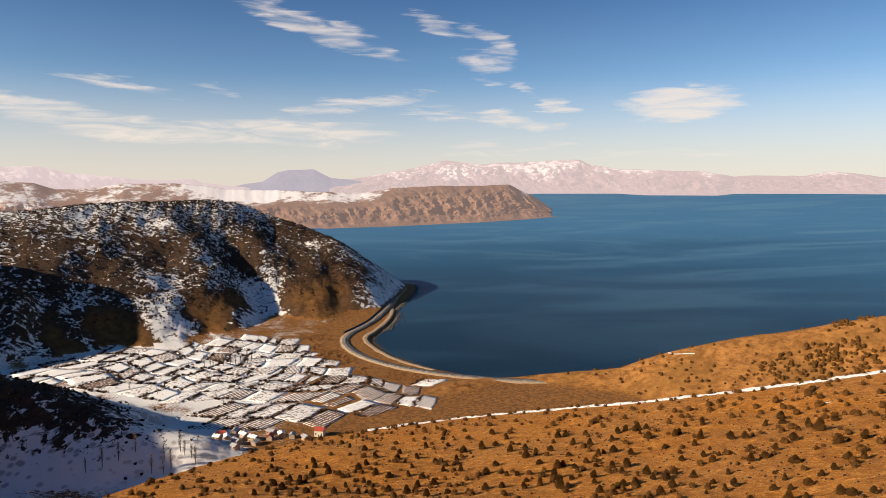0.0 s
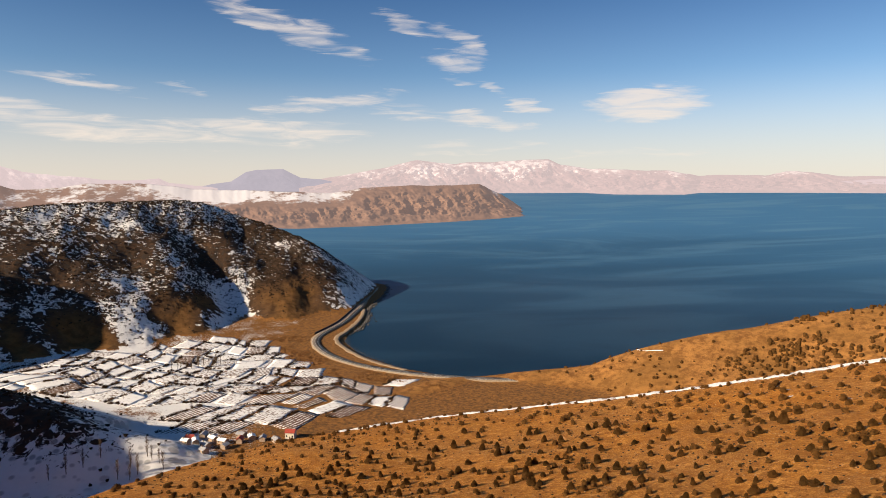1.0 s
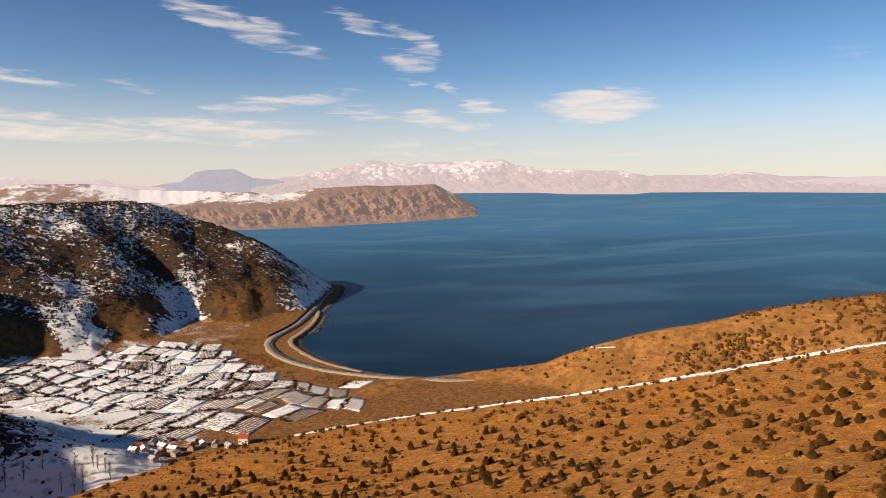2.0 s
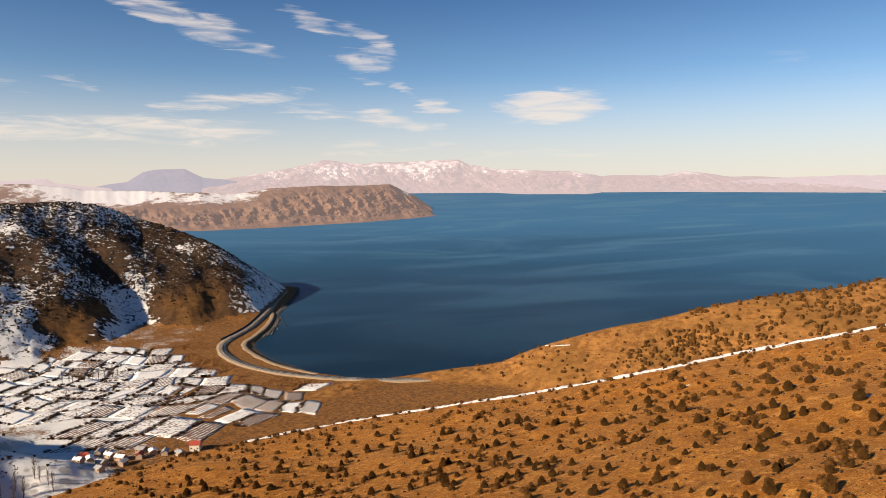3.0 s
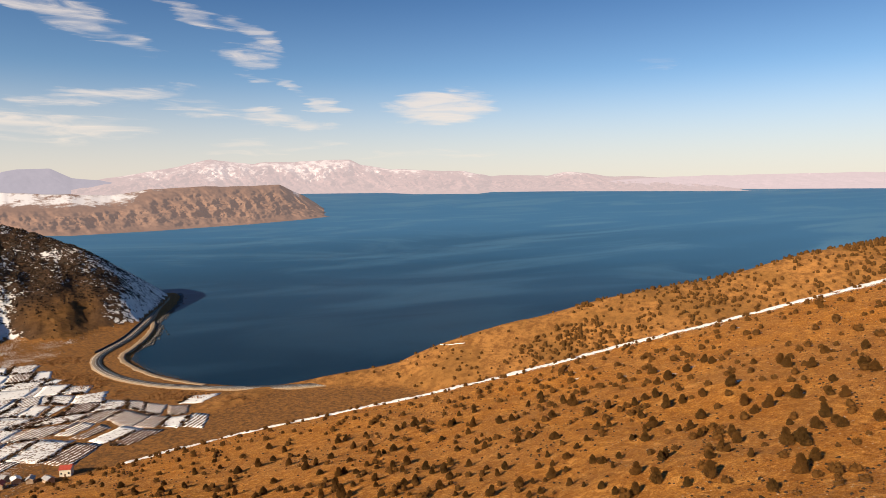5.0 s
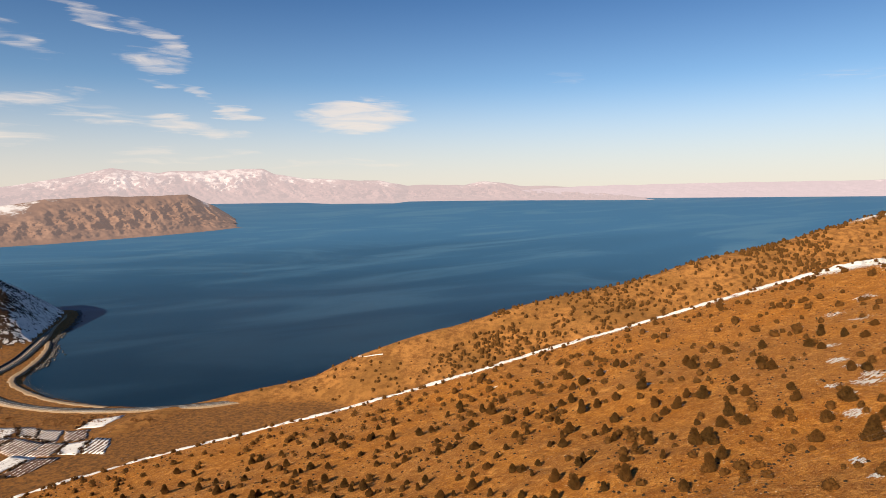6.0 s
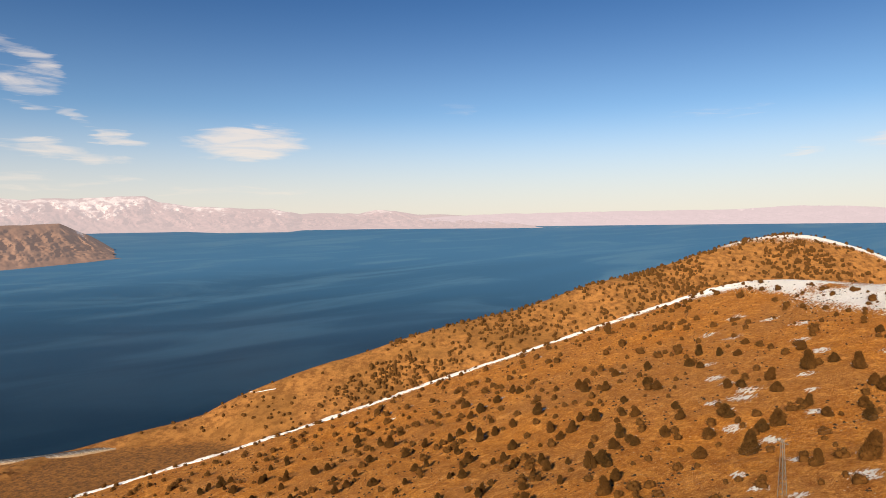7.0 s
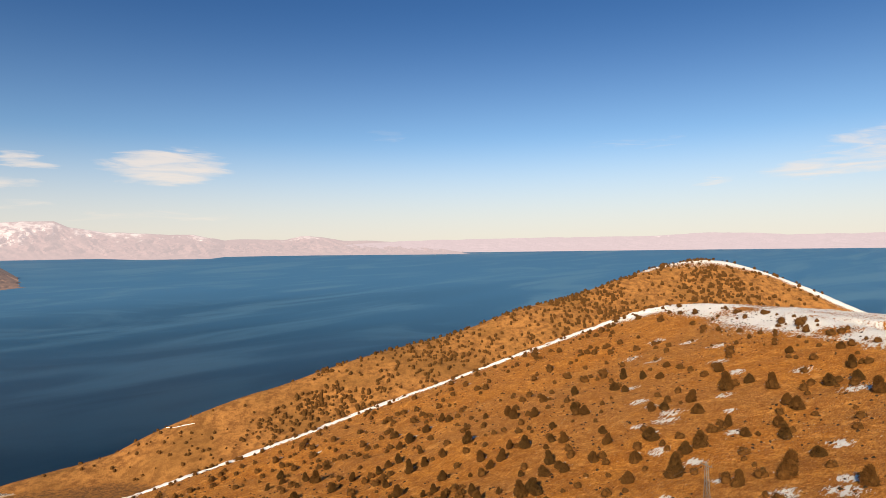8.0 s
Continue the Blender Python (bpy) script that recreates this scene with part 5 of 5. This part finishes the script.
for kind_places, slim, lo, hi, seed in ((POPLARS, 0.4, 8, 13, 3), (BROAD, 1.1, 5, 8, 4)):
    first = bare_tree(seed, slim)
    for i, (x, y) in enumerate(kind_places):
        s = plots.uniform(lo, hi)
        m = pose(x, y, ground_z(x, y), 0, 0, plots.uniform(0, 360)) @ Matrix.Scale(s, 4)
        if i > 0:
            copy_thing(first, m)
        else:
            home = m
    first.matrix_basis = home

# power pole ---------------------------------------------------------------------------------
MAT_STEEL = plain("galvanised_steel", (0.12, 0.10, 0.08), (0.18, 0.15, 0.12), 4.0, 0.6, 0.1, 0.5)


def power_pole(x, y, height):
    root = new("power_pole", None)
    base, top = 0.55, 0.16
    for sx, sy in ((-1, -1), (1, -1), (1, 1), (-1, 1)):
        bm = bmesh.new()
        rod(bm, (sx * base, sy * base, -0.4), (sx * top, sy * top, height), 0.055, 0.05, 4)
        part("leg", bm, MAT_STEEL, root)
    n = 11
    for i in range(n):
        a, b = i / n, (i + 1) / n
        wa, wb = base + (top - base) * a, base + (top - base) * b
        bm = bmesh.new()
        for k in range(4):
            ax, ay = ((-1, -1), (1, -1), (1, 1), (-1, 1))[k]
            bx, by = ((1, -1), (1, 1), (-1, 1), (-1, -1))[k]
            rod(bm, (ax * wa, ay * wa, a * height), (bx * wb, by * wb, b * height), 0.028, 0.028, 4)
        part("brace", bm, MAT_STEEL, root)
    bm = bmesh.new()
    box(bm, -1.3, -0.07, height - 0.7, 1.3, 0.07, height - 0.56)
    part("crossarm", bm, MAT_STEEL, root)
    for ix in (-1.2, 0, 1.2):
        bm = bmesh.new()
        rod(bm, (ix, 0, height - 0.56), (ix, 0, height - 0.2), 0.06, 0.04, 8)
        part("insulator", bm, MAT_ROCK, root, "dark ceramic insulator")
    root.matrix_basis = pose(x, y, ground_z(x, y), 0, 0, 70)
    return tagged(root, "slim grey steel lattice power pole on the slope", "power pole")


power_pole(119, 66.5, 10.4)
pole_top = Vector((119, 66.5, ground_z(119, 66.5) + 10.2))
for o in (-1.2, 0.0, 1.2):
    a = pole_top + Vector((o * 0.34, o * 0.94, 0))
    for run in ((150, -52, 16), (-120, 40, -28)):
        b = a + Vector(run)
        curve = bpy.data.curves.new("power_line", "CURVE")
        curve.dimensions, curve.bevel_depth = "3D", 0.008
        line = curve.splines.new("POLY")
        line.points.add(12)
        for i, p in enumerate(line.points):
            t = i / 12
            p.co = (*(a.lerp(b, t) - Vector((0, 0, 5.0 * t * (1 - t)))), 1)
        curve.materials.append(MAT_STEEL)
        tagged(new("power_line", curve), "thin sagging power cable above the slope", "cable", "power cables")
